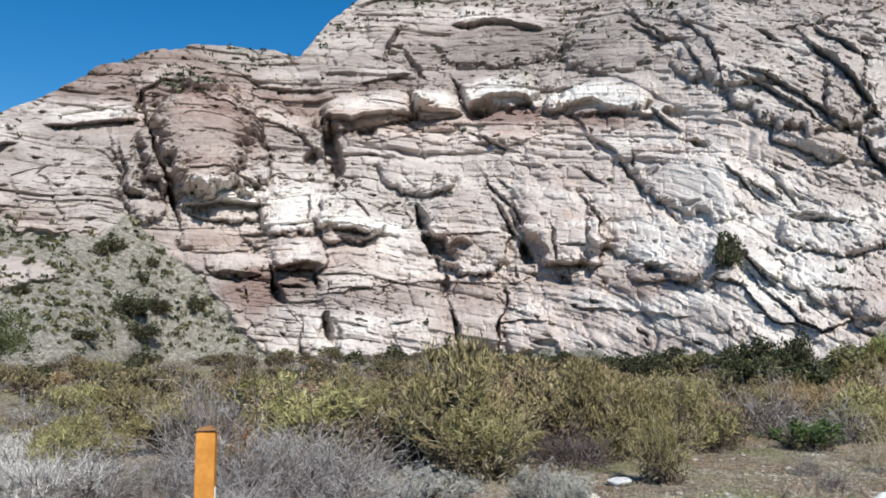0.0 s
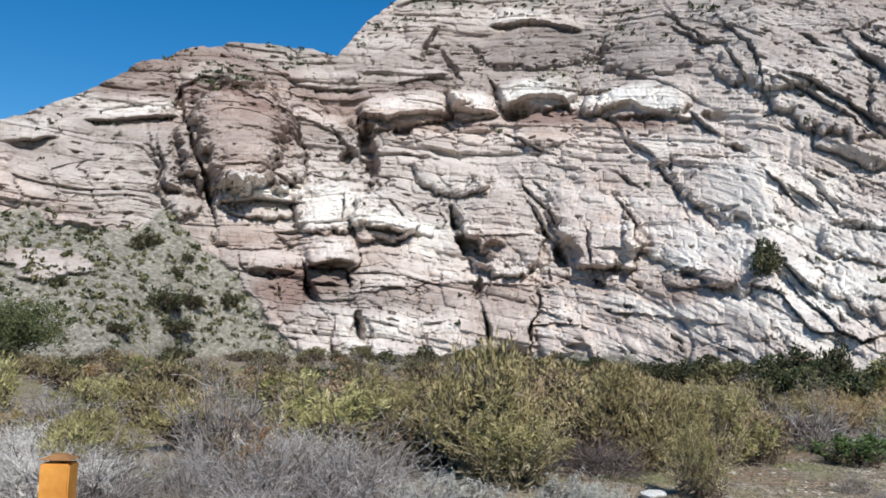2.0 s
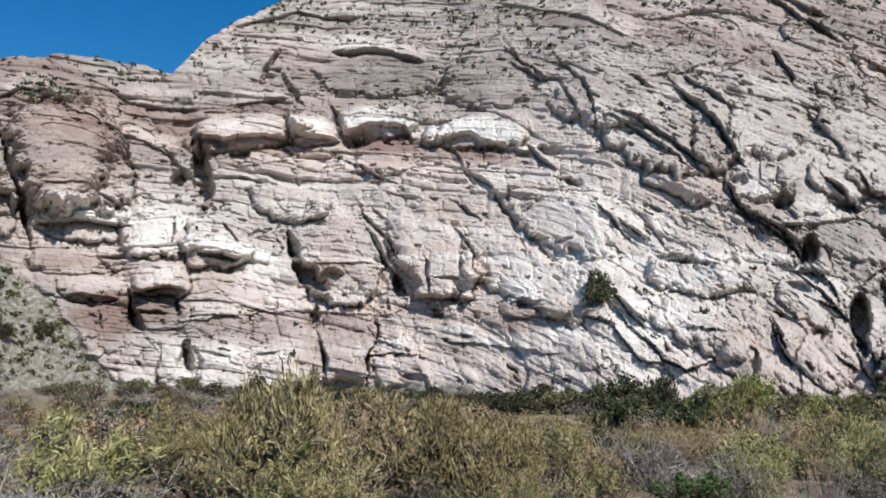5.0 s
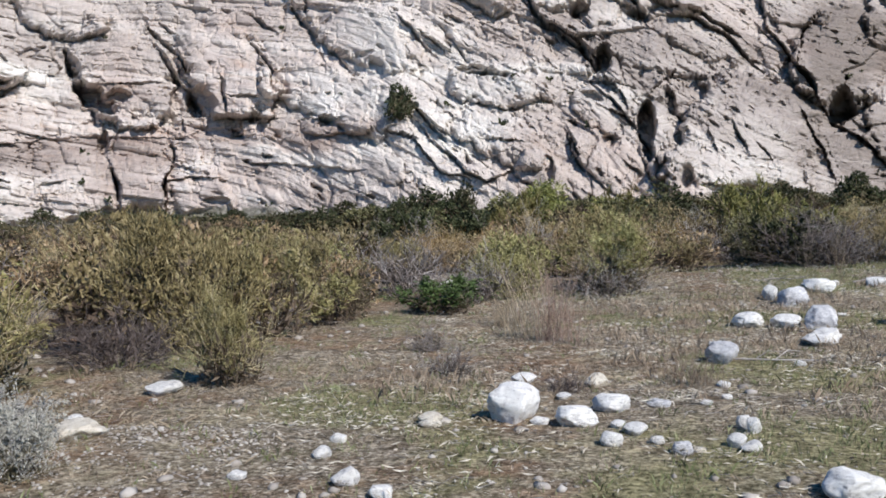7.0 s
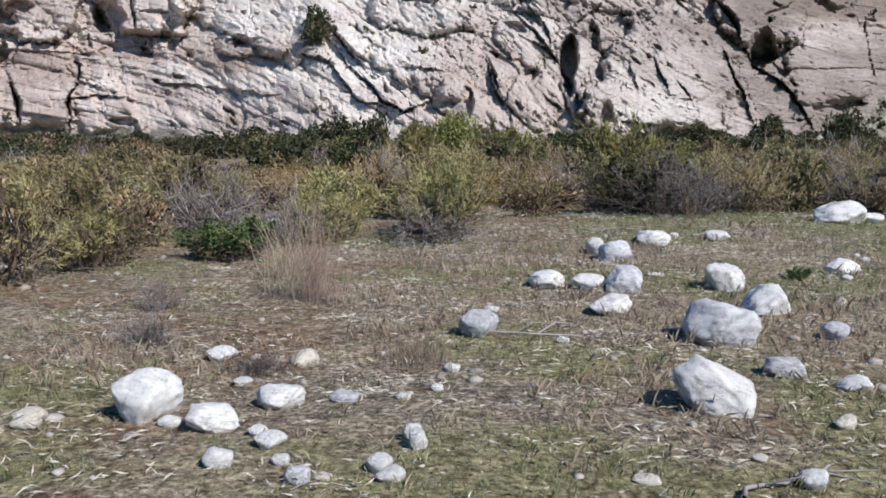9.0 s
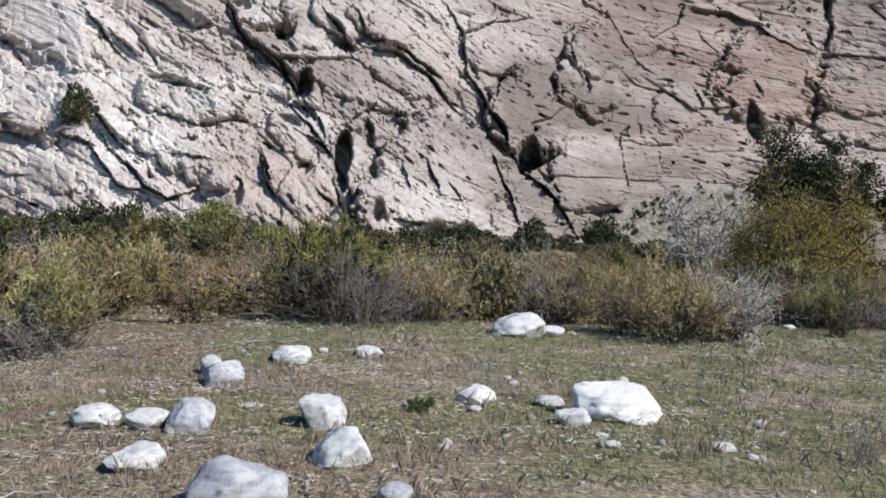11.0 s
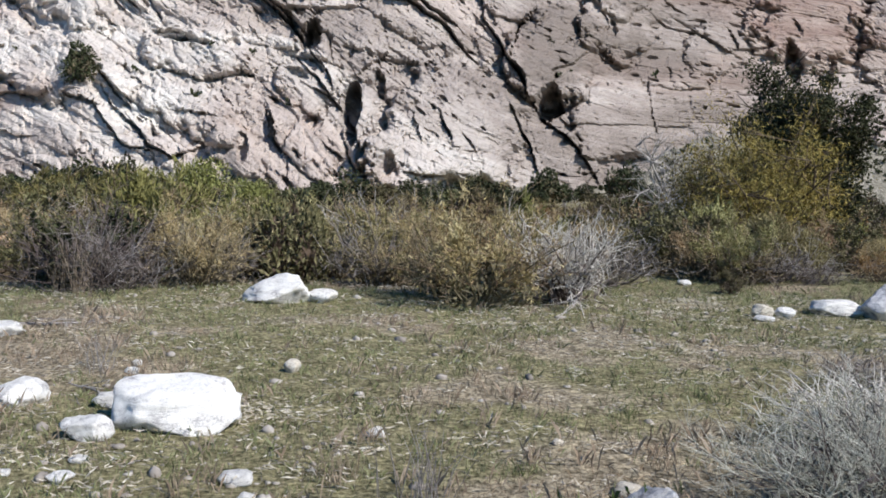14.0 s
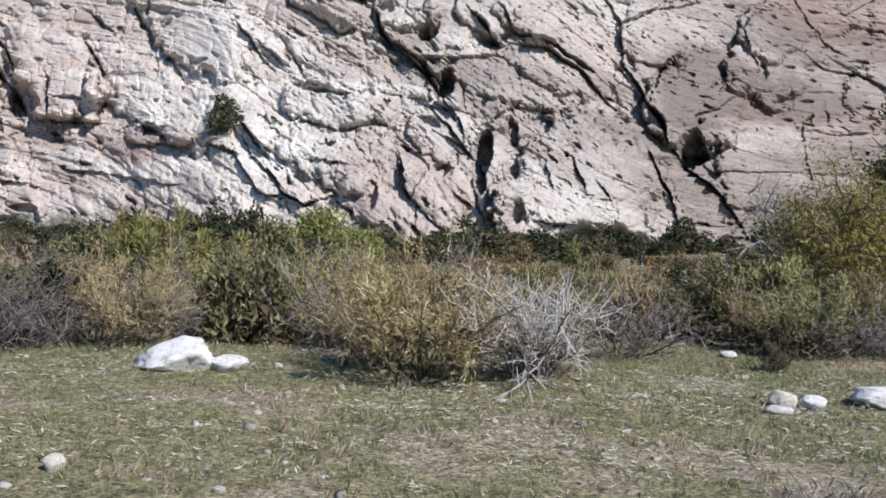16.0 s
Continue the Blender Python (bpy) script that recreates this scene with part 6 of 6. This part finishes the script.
for x, y, wide, high, turn, angular, stone, shape, tilt in (
    (5.63, 11.13, 0.56, 0.34, 10, 0, "grey", 0, 0),
    (5.36, 9.48, 0.50, 0.27, -14, 0, "white", 2, 26),
    (2.29, 8.76, 0.36, 0.27, 0, 0, "white", 1, 0),
    (2.72, 8.63, 0.27, 0.14, 30, 0, "white", 2, 8),
    (2.95, 9.05, 0.27, 0.13, 60, 0, "white", 0, 0),
    (3.86, 10.95, 0.30, 0.19, 0, 0, "grey", 1, 0),
    (6.00, 13.28, 0.42, 0.26, 90, 1, "white", 1, 0),
    (6.17, 12.24, 0.42, 0.29, 20, 1, "white", 2, -8),
    (5.04, 12.93, 0.39, 0.27, 45, 1, "grey", 3, 10),
    (4.70, 12.98, 0.34, 0.14, 0, 0, "white", 1, 0),
    (4.29, 13.04, 0.35, 0.17, 70, 0, "white", 2, 0),
    (4.87, 11.97, 0.40, 0.17, 15, 1, "white", 0, 0),
    (5.01, 14.65, 0.39, 0.25, 120, 0, "grey", 0, 0),
    (4.81, 15.14, 0.21, 0.20, 0, 0, "white", 1, 0),
    (5.55, 16.10, 0.43, 0.15, 0, 0, "white", 2, 0),
    (7.36, 14.29, 0.39, 0.18, 0, 1, "white", 3, 12),
    (6.52, 11.34, 0.22, 0.13, 0, 0, "grey", 1, 0),
    (6.26, 9.97, 0.22, 0.10, 0, 1, "white", 2, 0),
    (5.89, 10.22, 0.26, 0.13, 0, 0, "grey", 2, 0),
    (2.98, 8.08, 0.14, 0.09, 20, 0, "white", 0, 0),
    (3.12, 8.37, 0.16, 0.07, 0, 0, "white", 1, 0),
    (3.39, 7.97, 0.12, 0.08, 0, 0, "grey", 2, 0),
    (3.78, 8.06, 0.13, 0.07, 0, 1, "white", 0, 0),
    (3.84, 8.43, 0.09, 0.10, 0, 1, "white", 1, 0),
    (3.28, 9.21, 0.17, 0.06, 0, 0, "grey", 0, 0),
    (2.20, 10.05, 0.21, 0.09, 0, 0, "white", 1, 0),
    (2.79, 10.04, 0.22, 0.11, 0, 1, "cream", 3, 0),
    (1.75, 8.55, 0.17, 0.08, 0, 0, "cream", 1, 0),
    (3.79, 10.02, 0.11, 0.05, 0, 0, "white", 0, 0),
    (5.98, 9.17, 0.12, 0.08, 0, 1, "cream", 0, 0),
    (-0.01, 17.85, 0.44, 0.11, 0, 0, "white", 0, 0),
    (5.61, 8.31, 0.13, 0.11, 0, 1, "white", 2, 30),
    (2.49, 8.65, 0.13, 0.05, 0, 0, "white", 0, 0),
    (3.01, 8.51, 0.10, 0.05, 0, 0, "white", 1, 0),
    (3.25, 8.16, 0.09, 0.05, 0, 0, "white", 2, 0),
    (3.49, 8.02, 0.08, 0.03, 0, 0, "cream", 0, 0),
    (2.58, 9.45, 0.12, 0.05, 0, 0, "white", 1, 0),
    (3.77, 9.50, 0.08, 0.04, 0, 0, "white", 2, 0),
    (3.61, 9.27, 0.09, 0.04, 0, 0, "white", 0, 0),
    (4.49, 10.82, 0.10, 0.05, 0, 0, "white", 0, 0),
    (3.87, 11.94, 0.14, 0.05, 0, 0, "white", 0, 0),
    (5.39, 13.75, 0.19, 0.04, 0, 0, "white", 0, 0),
    (6.36, 16.33, 0.24, 0.11, 0, 0, "white", 1, 0),
    (4.89, 8.25, 0.13, 0.03, 0, 0, "cream", 2, 0),
    (5.44, 8.59, 0.08, 0.03, 0, 0, "cream", 1, 0),
    (8.09, 13.51, 0.29, 0.17, -40, 1, "white", 0, 18),
    (8.02, 14.21, 0.27, 0.10, 0, 0, "white", 2, 0),
    (11.12, 12.22, 0.31, 0.26, 30, 1, "grey", 2, 8),
    (10.85, 12.05, 0.27, 0.16, 0, 1, "white", 3, 0),
    (8.45, 18.50, 0.80, 0.36, 25, 1, "white", 2, 0),
    (8.96, 18.53, 0.36, 0.15, 0, 0, "white", 1, 0),
    (5.55, 15.88, 0.42, 0.18, 0, 0, "white", 0, 0),
    (6.39, 16.26, 0.32, 0.13, 0, 1, "white", 1, 0),
    (14.31, 19.14, 0.27, 0.17, 0, 0, "cream", 0, 0),
    (14.59, 19.08, 0.26, 0.13, 0, 0, "white", 1, 0),
    (15.31, 19.37, 0.62, 0.21, 0, 0, "white", 2, 0),
    (15.82, 19.07, 0.61, 0.48, 0, 1, "grey", 0, 0),
    (16.40, 19.30, 0.28, 0.22, 0, 0, "white", 0, 0),
    (17.04, 19.73, 0.34, 0.21, 0, 0, "white", 1, 0),
    (17.51, 19.86, 0.50, 0.36, 0, 1, "grey", 1, 0),
    (9.10, 12.82, 0.19, 0.07, 0, 0, "white", 2, 0),
    (9.21, 12.51, 0.09, 0.05, 0, 0, "white", 0, 0),
    (8.22, 12.73, 0.14, 0.05, 0, 0, "white", 1, 0),
    (9.79, 13.66, 0.13, 0.07, 0, 1, "white", 2, 0),
    (7.30, 13.86, 0.12, 0.06, 0, 0, "white", 1, 0),
    (8.21, 13.04, 0.11, 0.04, 0, 0, "white", 0, 0),
    (7.90, 12.81, 0.09, 0.03, 0, 0, "white", 2, 0),
    (14.39, 22.69, 0.23, 0.09, 0, 0, "white", 2, 0),
    (7.82, 15.38, 0.08, 0.05, 0, 0, "white", 2, 0),
    (5.86, 16.46, 0.11, 0.06, 0, 0, "white", 2, 0),
    (11.14, 12.73, 0.15, 0.07, 0, 0, "cream", 0, 0),
    (10.89, 13.47, 0.07, 0.04, 0, 0, "cream", 0, 0),
    (7.85, 15.14, 0.11, 0.06, 0, 0, "white", 0, 0),
    (9.05, 15.36, 0.14, 0.11, 0, 0, "cream", 1, 0),
    (14.21, 18.81, 0.25, 0.07, 0, 0, "white", 0, 0),
    (-0.68, 9.30, 0.28, 0.10, 0, 0, "white", 1, 0),
    (-0.49, 7.91, 0.35, 0.11, 0, 1, "cream", 1, 0),
    (1.62, 7.15, 0.15, 0.10, 0, 1, "white", 0, 0),
    (1.87, 6.97, 0.13, 0.07, 0, 0, "white", 2, 0),
    (1.28, 7.70, 0.13, 0.07, 0, 1, "white", 3, 0),
    (1.27, 8.06, 0.11, 0.06, 0, 0, "white", 0, 0),
    (4.16, 7.27, 0.29, 0.15, 0, 0, "white", 0, 0),
    (3.71, 8.14, 0.12, 0.08, 0, 0, "white", 1, 0),
    (0.97, 7.21, 0.11, 0.05, 0, 0, "white", 0, 0),
    (3.79, 8.56, 0.10, 0.09, 0, 0, "white", 2, 0),
    (1.77, 8.51, 0.16, 0.05, 0, 0, "cream", 0, 0),
    (-0.76, 8.24, 0.13, 0.08, 0, 0, "white", 1, 0),
    (0.58, 20.41, 0.29, 0.14, 0, 0, "white", 1, 0),
    (-8.97, 12.76, 0.29, 0.17, 0, 0, "white", 0, 0),
    (-9.98, 11.90, 0.27, 0.17, 0, 0, "white", 1, 0),
    (-0.66, 9.41, 0.19, 0.09, 0, 0, "white", 1, 0),
):
    boulder(x, y, wide, 0.93 * high, turn, angular, stone, shape, tilt=tilt)
boulder(8.54, 13.82, 0.80, 0.31, 10, 1, "white", sink=0.38, tilt=-3, deep=0.34, source=SLAB)


def pebbles(name, count, box, sizes, material, label, seed):
    """Loose stones too many to count."""
    r2 = np.random.default_rng(seed)
    bm = bmesh.new()
    bmesh.ops.create_icosphere(bm, subdivisions=1, radius=1)
    v0 = np.array([v.co[:] for v in bm.verts])
    f0 = np.array([[v.index for v in f.verts] for f in bm.faces])
    bm.free()
    x, y = r2.uniform(box[0], box[1], count), r2.uniform(box[2], box[3], count)
    keep = r2.uniform(size=count) < 0.25 + 0.75 * smooth(-0.1, 0.5, rough2(x * 0.6, y * 0.6, 3, seed))
    x, y = x[keep], y[keep]
    s = sizes[0] * (sizes[1] / sizes[0]) ** (r2.uniform(size=len(x)) ** 2.2)
    z = ground_height(x, y)
    v = v0[None] * (1 + 0.22 * r2.normal(size=(len(x), len(v0), 1))) * s[:, None, None] * r2.uniform(0.6, 1.3, (len(x), 1, 3)) * np.array([1, 1, 0.6])
    v = v + np.stack([x, y, z + 0.1 * s], -1)[:, None]
    f = f0[None] + (np.arange(len(x)) * len(v0))[:, None, None]
    tagged(new(name, mesh_from(name, v.reshape(-1, 3), f.reshape(-1, 3), material)), label, "pebbles", kind="stuff")


pebbles("pebbles", 11000, (-3, 22, 4.5, 22), (0.008, 0.055), GRAVEL, "pale pebbles strewn over the wash", 5)


pebbles("gravel", 5200, (-1.9, 0.9, 5.6, 8.2), (0.006, 0.022), GRAVEL, "patch of pale gravel beside a sage shrub", 6)
pebbles("gravel", 900, (6.5, 9.6, 10.2, 13.6), (0.006, 0.028), GRAVEL, "pale gravel showing through thin grass", 16)


# ---- grass, weeds and litter ----
def blades(name, count, each, box, height, width, material, label, seed, where, lean=0.5):
    """Tufts of fine blades."""
    r2 = np.random.default_rng(seed)
    x, y = r2.uniform(box[0], box[1], count), r2.uniform(box[2], box[3], count)
    keep = r2.uniform(size=count) < where(x, y)
    tall = np.repeat(r2.uniform(0.5, 1.25, keep.sum()), each)
    wide = np.repeat(r2.uniform(0.02, 0.09, keep.sum()), each)
    x, y = np.repeat(x[keep], each), np.repeat(y[keep], each)
    x, y = x + wide * r2.normal(size=len(x)), y + wide * r2.normal(size=len(x))
    n = len(x)
    z = ground_height(x, y) - 0.004
    h = (tall * r2.uniform(height[0], height[1], n))[:, None] * (0.6 + 0.4 * r2.uniform(size=(n, 1)))
    phi = r2.uniform(0, 2 * math.pi, n)
    side = np.stack([np.cos(phi), np.sin(phi), 0 * phi], -1) * width * r2.uniform(0.6, 1.4, (n, 1))
    tilt = r2.normal(size=(n, 2)) * lean
    tip = np.stack([tilt[:, 0], tilt[:, 1], np.ones(n)], -1)
    root = np.stack([x, y, z], -1)
    mid = root + tip * h * np.array([0.35, 0.35, 0.6])
    v = np.stack([root - side, root + side, mid + side * 0.8, root + tip * h], 1).reshape(-1, 3)
    f = np.arange(4 * n).reshape(-1, 4)
    tagged(new(name, mesh_from(name, v, f, material, False)), label, "grass", kind="stuff")


def inside(x, y):
    return smooth(1.0, -0.6, y - np.interp(x, EDGE_X, EDGE_Y))


def green_share(x, y):
    return inside(x, y) * (0.12 + 0.88 * green_patch(x, y) ** 1.3)


def straw_share(x, y):
    return inside(x, y) * (0.15 + 0.85 * (1 - green_patch(x, y)) * smooth(-0.3, 0.4, rough2(x * 0.55, y * 0.55, 4, 67)))


def tan_share(x, y):
    return inside(x, y) * (1 - 0.8 * green_patch(x, y)) * smooth(0.0, 0.5, rough2(x * 0.6, y * 0.6, 3, 73) + 0.2 * smooth(4, 10, x) + 0.25 * smooth(16, 14, y) * smooth(8, 10, x))


blades("grass", 26000, 12, (-3, 22, 4.5, 24), (0.025, 0.085), 0.0024, GRASS, "short green winter grass in patches", 1, green_share, 0.35)
blades("tan_grass", 12500, 13, (-2, 22, 7, 24), (0.05, 0.15), 0.0015, STRAW, "taller tan dry grass tufts in patches", 3, tan_share, 0.3)
blades("dry_grass", 26000, 7, (-4, 22, 4.5, 24), (0.02, 0.06), 0.0016, STRAW, "thin dry straw-coloured grass", 2, straw_share, 0.9)


def dead_mats(count, seed):
    """Flattened pale dead stalks in small heaps."""
    r2 = np.random.default_rng(seed)
    at, way = [], []
    while len(at) < count:
        x, y = r2.uniform(0.5, 19), r2.uniform(6.5, 21)
        if r2.uniform() > inside(np.array([x]), np.array([y]))[0]:
            continue
        n, wide = r2.integers(14, 60), r2.uniform(0.08, 0.4)
        p = np.array([x, y]) + r2.normal(size=(n, 2)) * np.array([wide, wide * 0.45])
        at.append(np.stack([p[:, 0], p[:, 1], ground_height(p[:, 0], p[:, 1]) + r2.uniform(0.008, 0.05, n)], 1))
        way.append(2.5 * r2.normal(size=(n, 3)) * np.array([1, 0.5, 0.1]))
    v, f = leaves(np.concatenate(at), np.concatenate(way), 0.065, 0.06, r2)
    tagged(new("dead_grass", mesh_from("dead_grass", v, f, PALE_STRAW, False)), "flattened heaps of bleached dead grass", "grass", kind="stuff")


dead_mats(800, 41)


def tuft(x, y, wide, high, count, material, label, seed, name="grass_tuft"):
    """A clump of upright stalks."""
    r2 = np.random.default_rng(seed)
    paths, radii = [], []
    for _ in range(count):
        p, d = np.array([*(r2.normal(size=2) * wide * 0.22), 0.0]), np.array([*(r2.normal(size=2) * 0.22), 1.0])
        h = high * r2.uniform(0.45, 1.0)
        q = p + d * h * 0.55
        paths.append(np.array([p, q, q + (d + np.array([*(r2.normal(size=2) * 0.18), -0.1])) * h * 0.45])), radii.append((0.0028, 0.0010))
    v, f = tubes(paths, radii)
    ob = new(name, mesh_from(name, v, f, material))
    ob.matrix_world = Matrix.Translation((x, y, level(x, y) - 0.01))
    tagged(ob, label, "grass", "tall dry grass")


for i, (x, y, wide, high, count) in enumerate(((2.25, 12.1, 0.5, 1.15, 85), (2.0, 12.4, 0.55, 0.85, 60), (2.5, 11.9, 0.4, 0.6, 30), (-8.3, 9.6, 0.9, 1.1, 200), (10.1, 12.5, 0.35, 0.5, 40), (9.6, 12.9, 0.3, 0.3, 30),
                                              (3.55, 10.1, 0.5, 0.28, 120), (1.6, 13.4, 0.6, 0.5, 90), (7.6, 15.2, 0.4, 0.5, 25), (5.9, 19.0, 0.5, 0.7, 60), (6.3, 18.3, 0.25, 0.95, 22))):
    tuft(x, y, wide, high, count, PINK_STRAW if i < 3 else STRAW if i not in (4, 8) else GREY_TWIG, "clump of tall dry straw-coloured grass" if i not in (4, 8) else "clump of thin dry grey weed stalks", 50 + i)
for i in range(26):
    x = rng.uniform(-3.0, 4.0)
    tuft(x, 21.5 + rng.uniform(0, 4), 0.9, rng.uniform(0.7, 1.0), 120, RUST_STRAW, "clump of rusty orange dry reeds", 90 + i)


def litter():
    """Fallen sticks on the ground."""
    r2 = np.random.default_rng(9)
    paths, radii = [], []
    for _ in range(3500):
        x, y = r2.uniform(-2, 17), r2.uniform(5, 20)
        if r2.uniform() > inside(np.array([x]), np.array([y]))[0]:
            continue
        phi, n = r2.uniform(0, 6.28), r2.uniform(0.04, 0.2)
        z = level(x, y)
        d = np.array([math.cos(phi), math.sin(phi), 0])
        paths.append(np.array([[x, y, z + 0.006], [x, y, z + 0.02], [x, y, z + 0.012]]) + d * np.array([[0], [n / 2], [n]]) + r2.normal(size=(3, 3)) * np.array([0.012, 0.012, 0.003]))
        radii.append((0.0026, 0.001))
    v, f = tubes(paths, radii, 4)
    tagged(new("fallen_twigs", mesh_from("fallen_twigs", v, f, GREY_TWIG)), "bleached dry twigs lying on the ground", "twigs", kind="stuff")


litter()


def leaf_litter(count, seed):
    """Dead leaves, bark and chips lying flat, thicker in drifts."""
    r2 = np.random.default_rng(seed)
    x, y = r2.uniform(-3.5, 20, count), r2.uniform(4.5, 22, count)
    keep = r2.uniform(size=count) < inside(x, y) * (1 - 0.6 * smooth(5, 9, x)) * (0.25 + 0.75 * smooth(-0.2, 0.5, rough2(x * 0.8, y * 0.8, 4, seed)))
    x, y = x[keep], y[keep]
    at = np.stack([x, y, ground_height(x, y) + 0.008], -1)
    d = r2.normal(size=(len(x), 3)) * np.array([1, 1, 0.12])
    v, f = leaves(at, 3 * d, 0.027, 0.22, r2)
    tagged(new("leaf_litter", mesh_from("leaf_litter", v, f, LITTER, False)), "brown and pale dead leaves littering the ground", "leaves", kind="stuff")


leaf_litter(62000, 31)


def fallen_branch(x, y, length, thick, turn, seed):
    r2 = np.random.default_rng(seed)
    pts = np.array([[length * (k / 6 - 0.5), 0.03 * r2.normal(), thick * 0.8 + 0.01 * abs(r2.normal())] for k in range(7)])
    paths, radii = [pts], [(thick, thick * 0.5)]
    for k in (2, 3, 5):
        paths.append(np.array([pts[k], pts[k] + np.array([0.12, 0.1 * r2.normal(), 0.05]), pts[k] + np.array([0.25, 0.2 * r2.normal(), 0.04])])), radii.append((thick * 0.45, thick * 0.15))
    v, f = tubes(paths, radii, 6)
    ob = new("fallen_branch", mesh_from("fallen_branch", v, f, GREY_TWIG))
    ob.matrix_world = Matrix.LocRotScale((x, y, level(x, y)), Euler((0, 0, radians(turn))), None)
    tagged(ob, "bleached fallen branch lying on the ground", "branch", "fallen branches")


for i, (x, y, length, thick, turn) in enumerate(((-1.35, 13.3, 0.55, 0.02, 5), (4.3, 10.95, 1.0, 0.012, -4), (5.2, 17.0, 0.9, 0.015, 20), (6.6, 16.6, 1.1, 0.018, 25), (7.7, 14.6, 0.8, 0.012, -50), (-7.3, 11.6, 1.2, 0.02, -25), (5.5, 8.3, 0.7, 0.012, 40))):
    fallen_branch(x, y, length, thick, turn, 20 + i)


# ---- marker post ----
def marker_post(x, y, high, wide, turn):
    ob = new("marker_post")
    ob.matrix_world = Matrix.LocRotScale((x, y, level(x, y) - 0.05), Euler((0, 0, radians(turn))), None)

    def block(sx, sy, z0, z1, name, material, bevel, taper=1.0, shift=(0, 0)):
        bm = bmesh.new()
        bmesh.ops.create_cube(bm, size=1)
        for v in bm.verts:
            k = taper if v.co.z > 0 else 1
            v.co = Vector((v.co.x * sx * k + shift[0], v.co.y * sy * k + shift[1], z1 if v.co.z > 0 else z0))
        bmesh.ops.bevel(bm, geom=bm.edges[:], offset=bevel, segments=2, affect="EDGES")
        me = bpy.data.meshes.new(name)
        bm.to_mesh(me)
        bm.free()
        me.materials.append(material)
        return me

    part("shaft", block(wide, wide, 0, high + 0.05 - wide * 0.3, "shaft", POST_WOOD, wide * 0.05), ob)
    part("cap", block(wide * 1.12, wide * 1.12, high + 0.053 - wide * 0.3, high + 0.05, "cap", POST_CAP, wide * 0.03, 0.35), ob, "weathered pyramid-shaped post cap")
    for z0, z1 in ((high - 0.055, high - 0.035), (high - 0.10, high - 0.065)):
        part("sticker", block(0.0012, wide * 0.35, z0, z1, "sticker", PAPER, 0.0002, shift=(wide / 2 + 0.0008, -wide * 0.1)), ob, "small pale sticker")
    tagged(ob, "orange-brown stained square wooden trail marker post", "post")


marker_post(2.37, -0.155, 1.485 - level(2.37, -0.155), 0.027, 38)
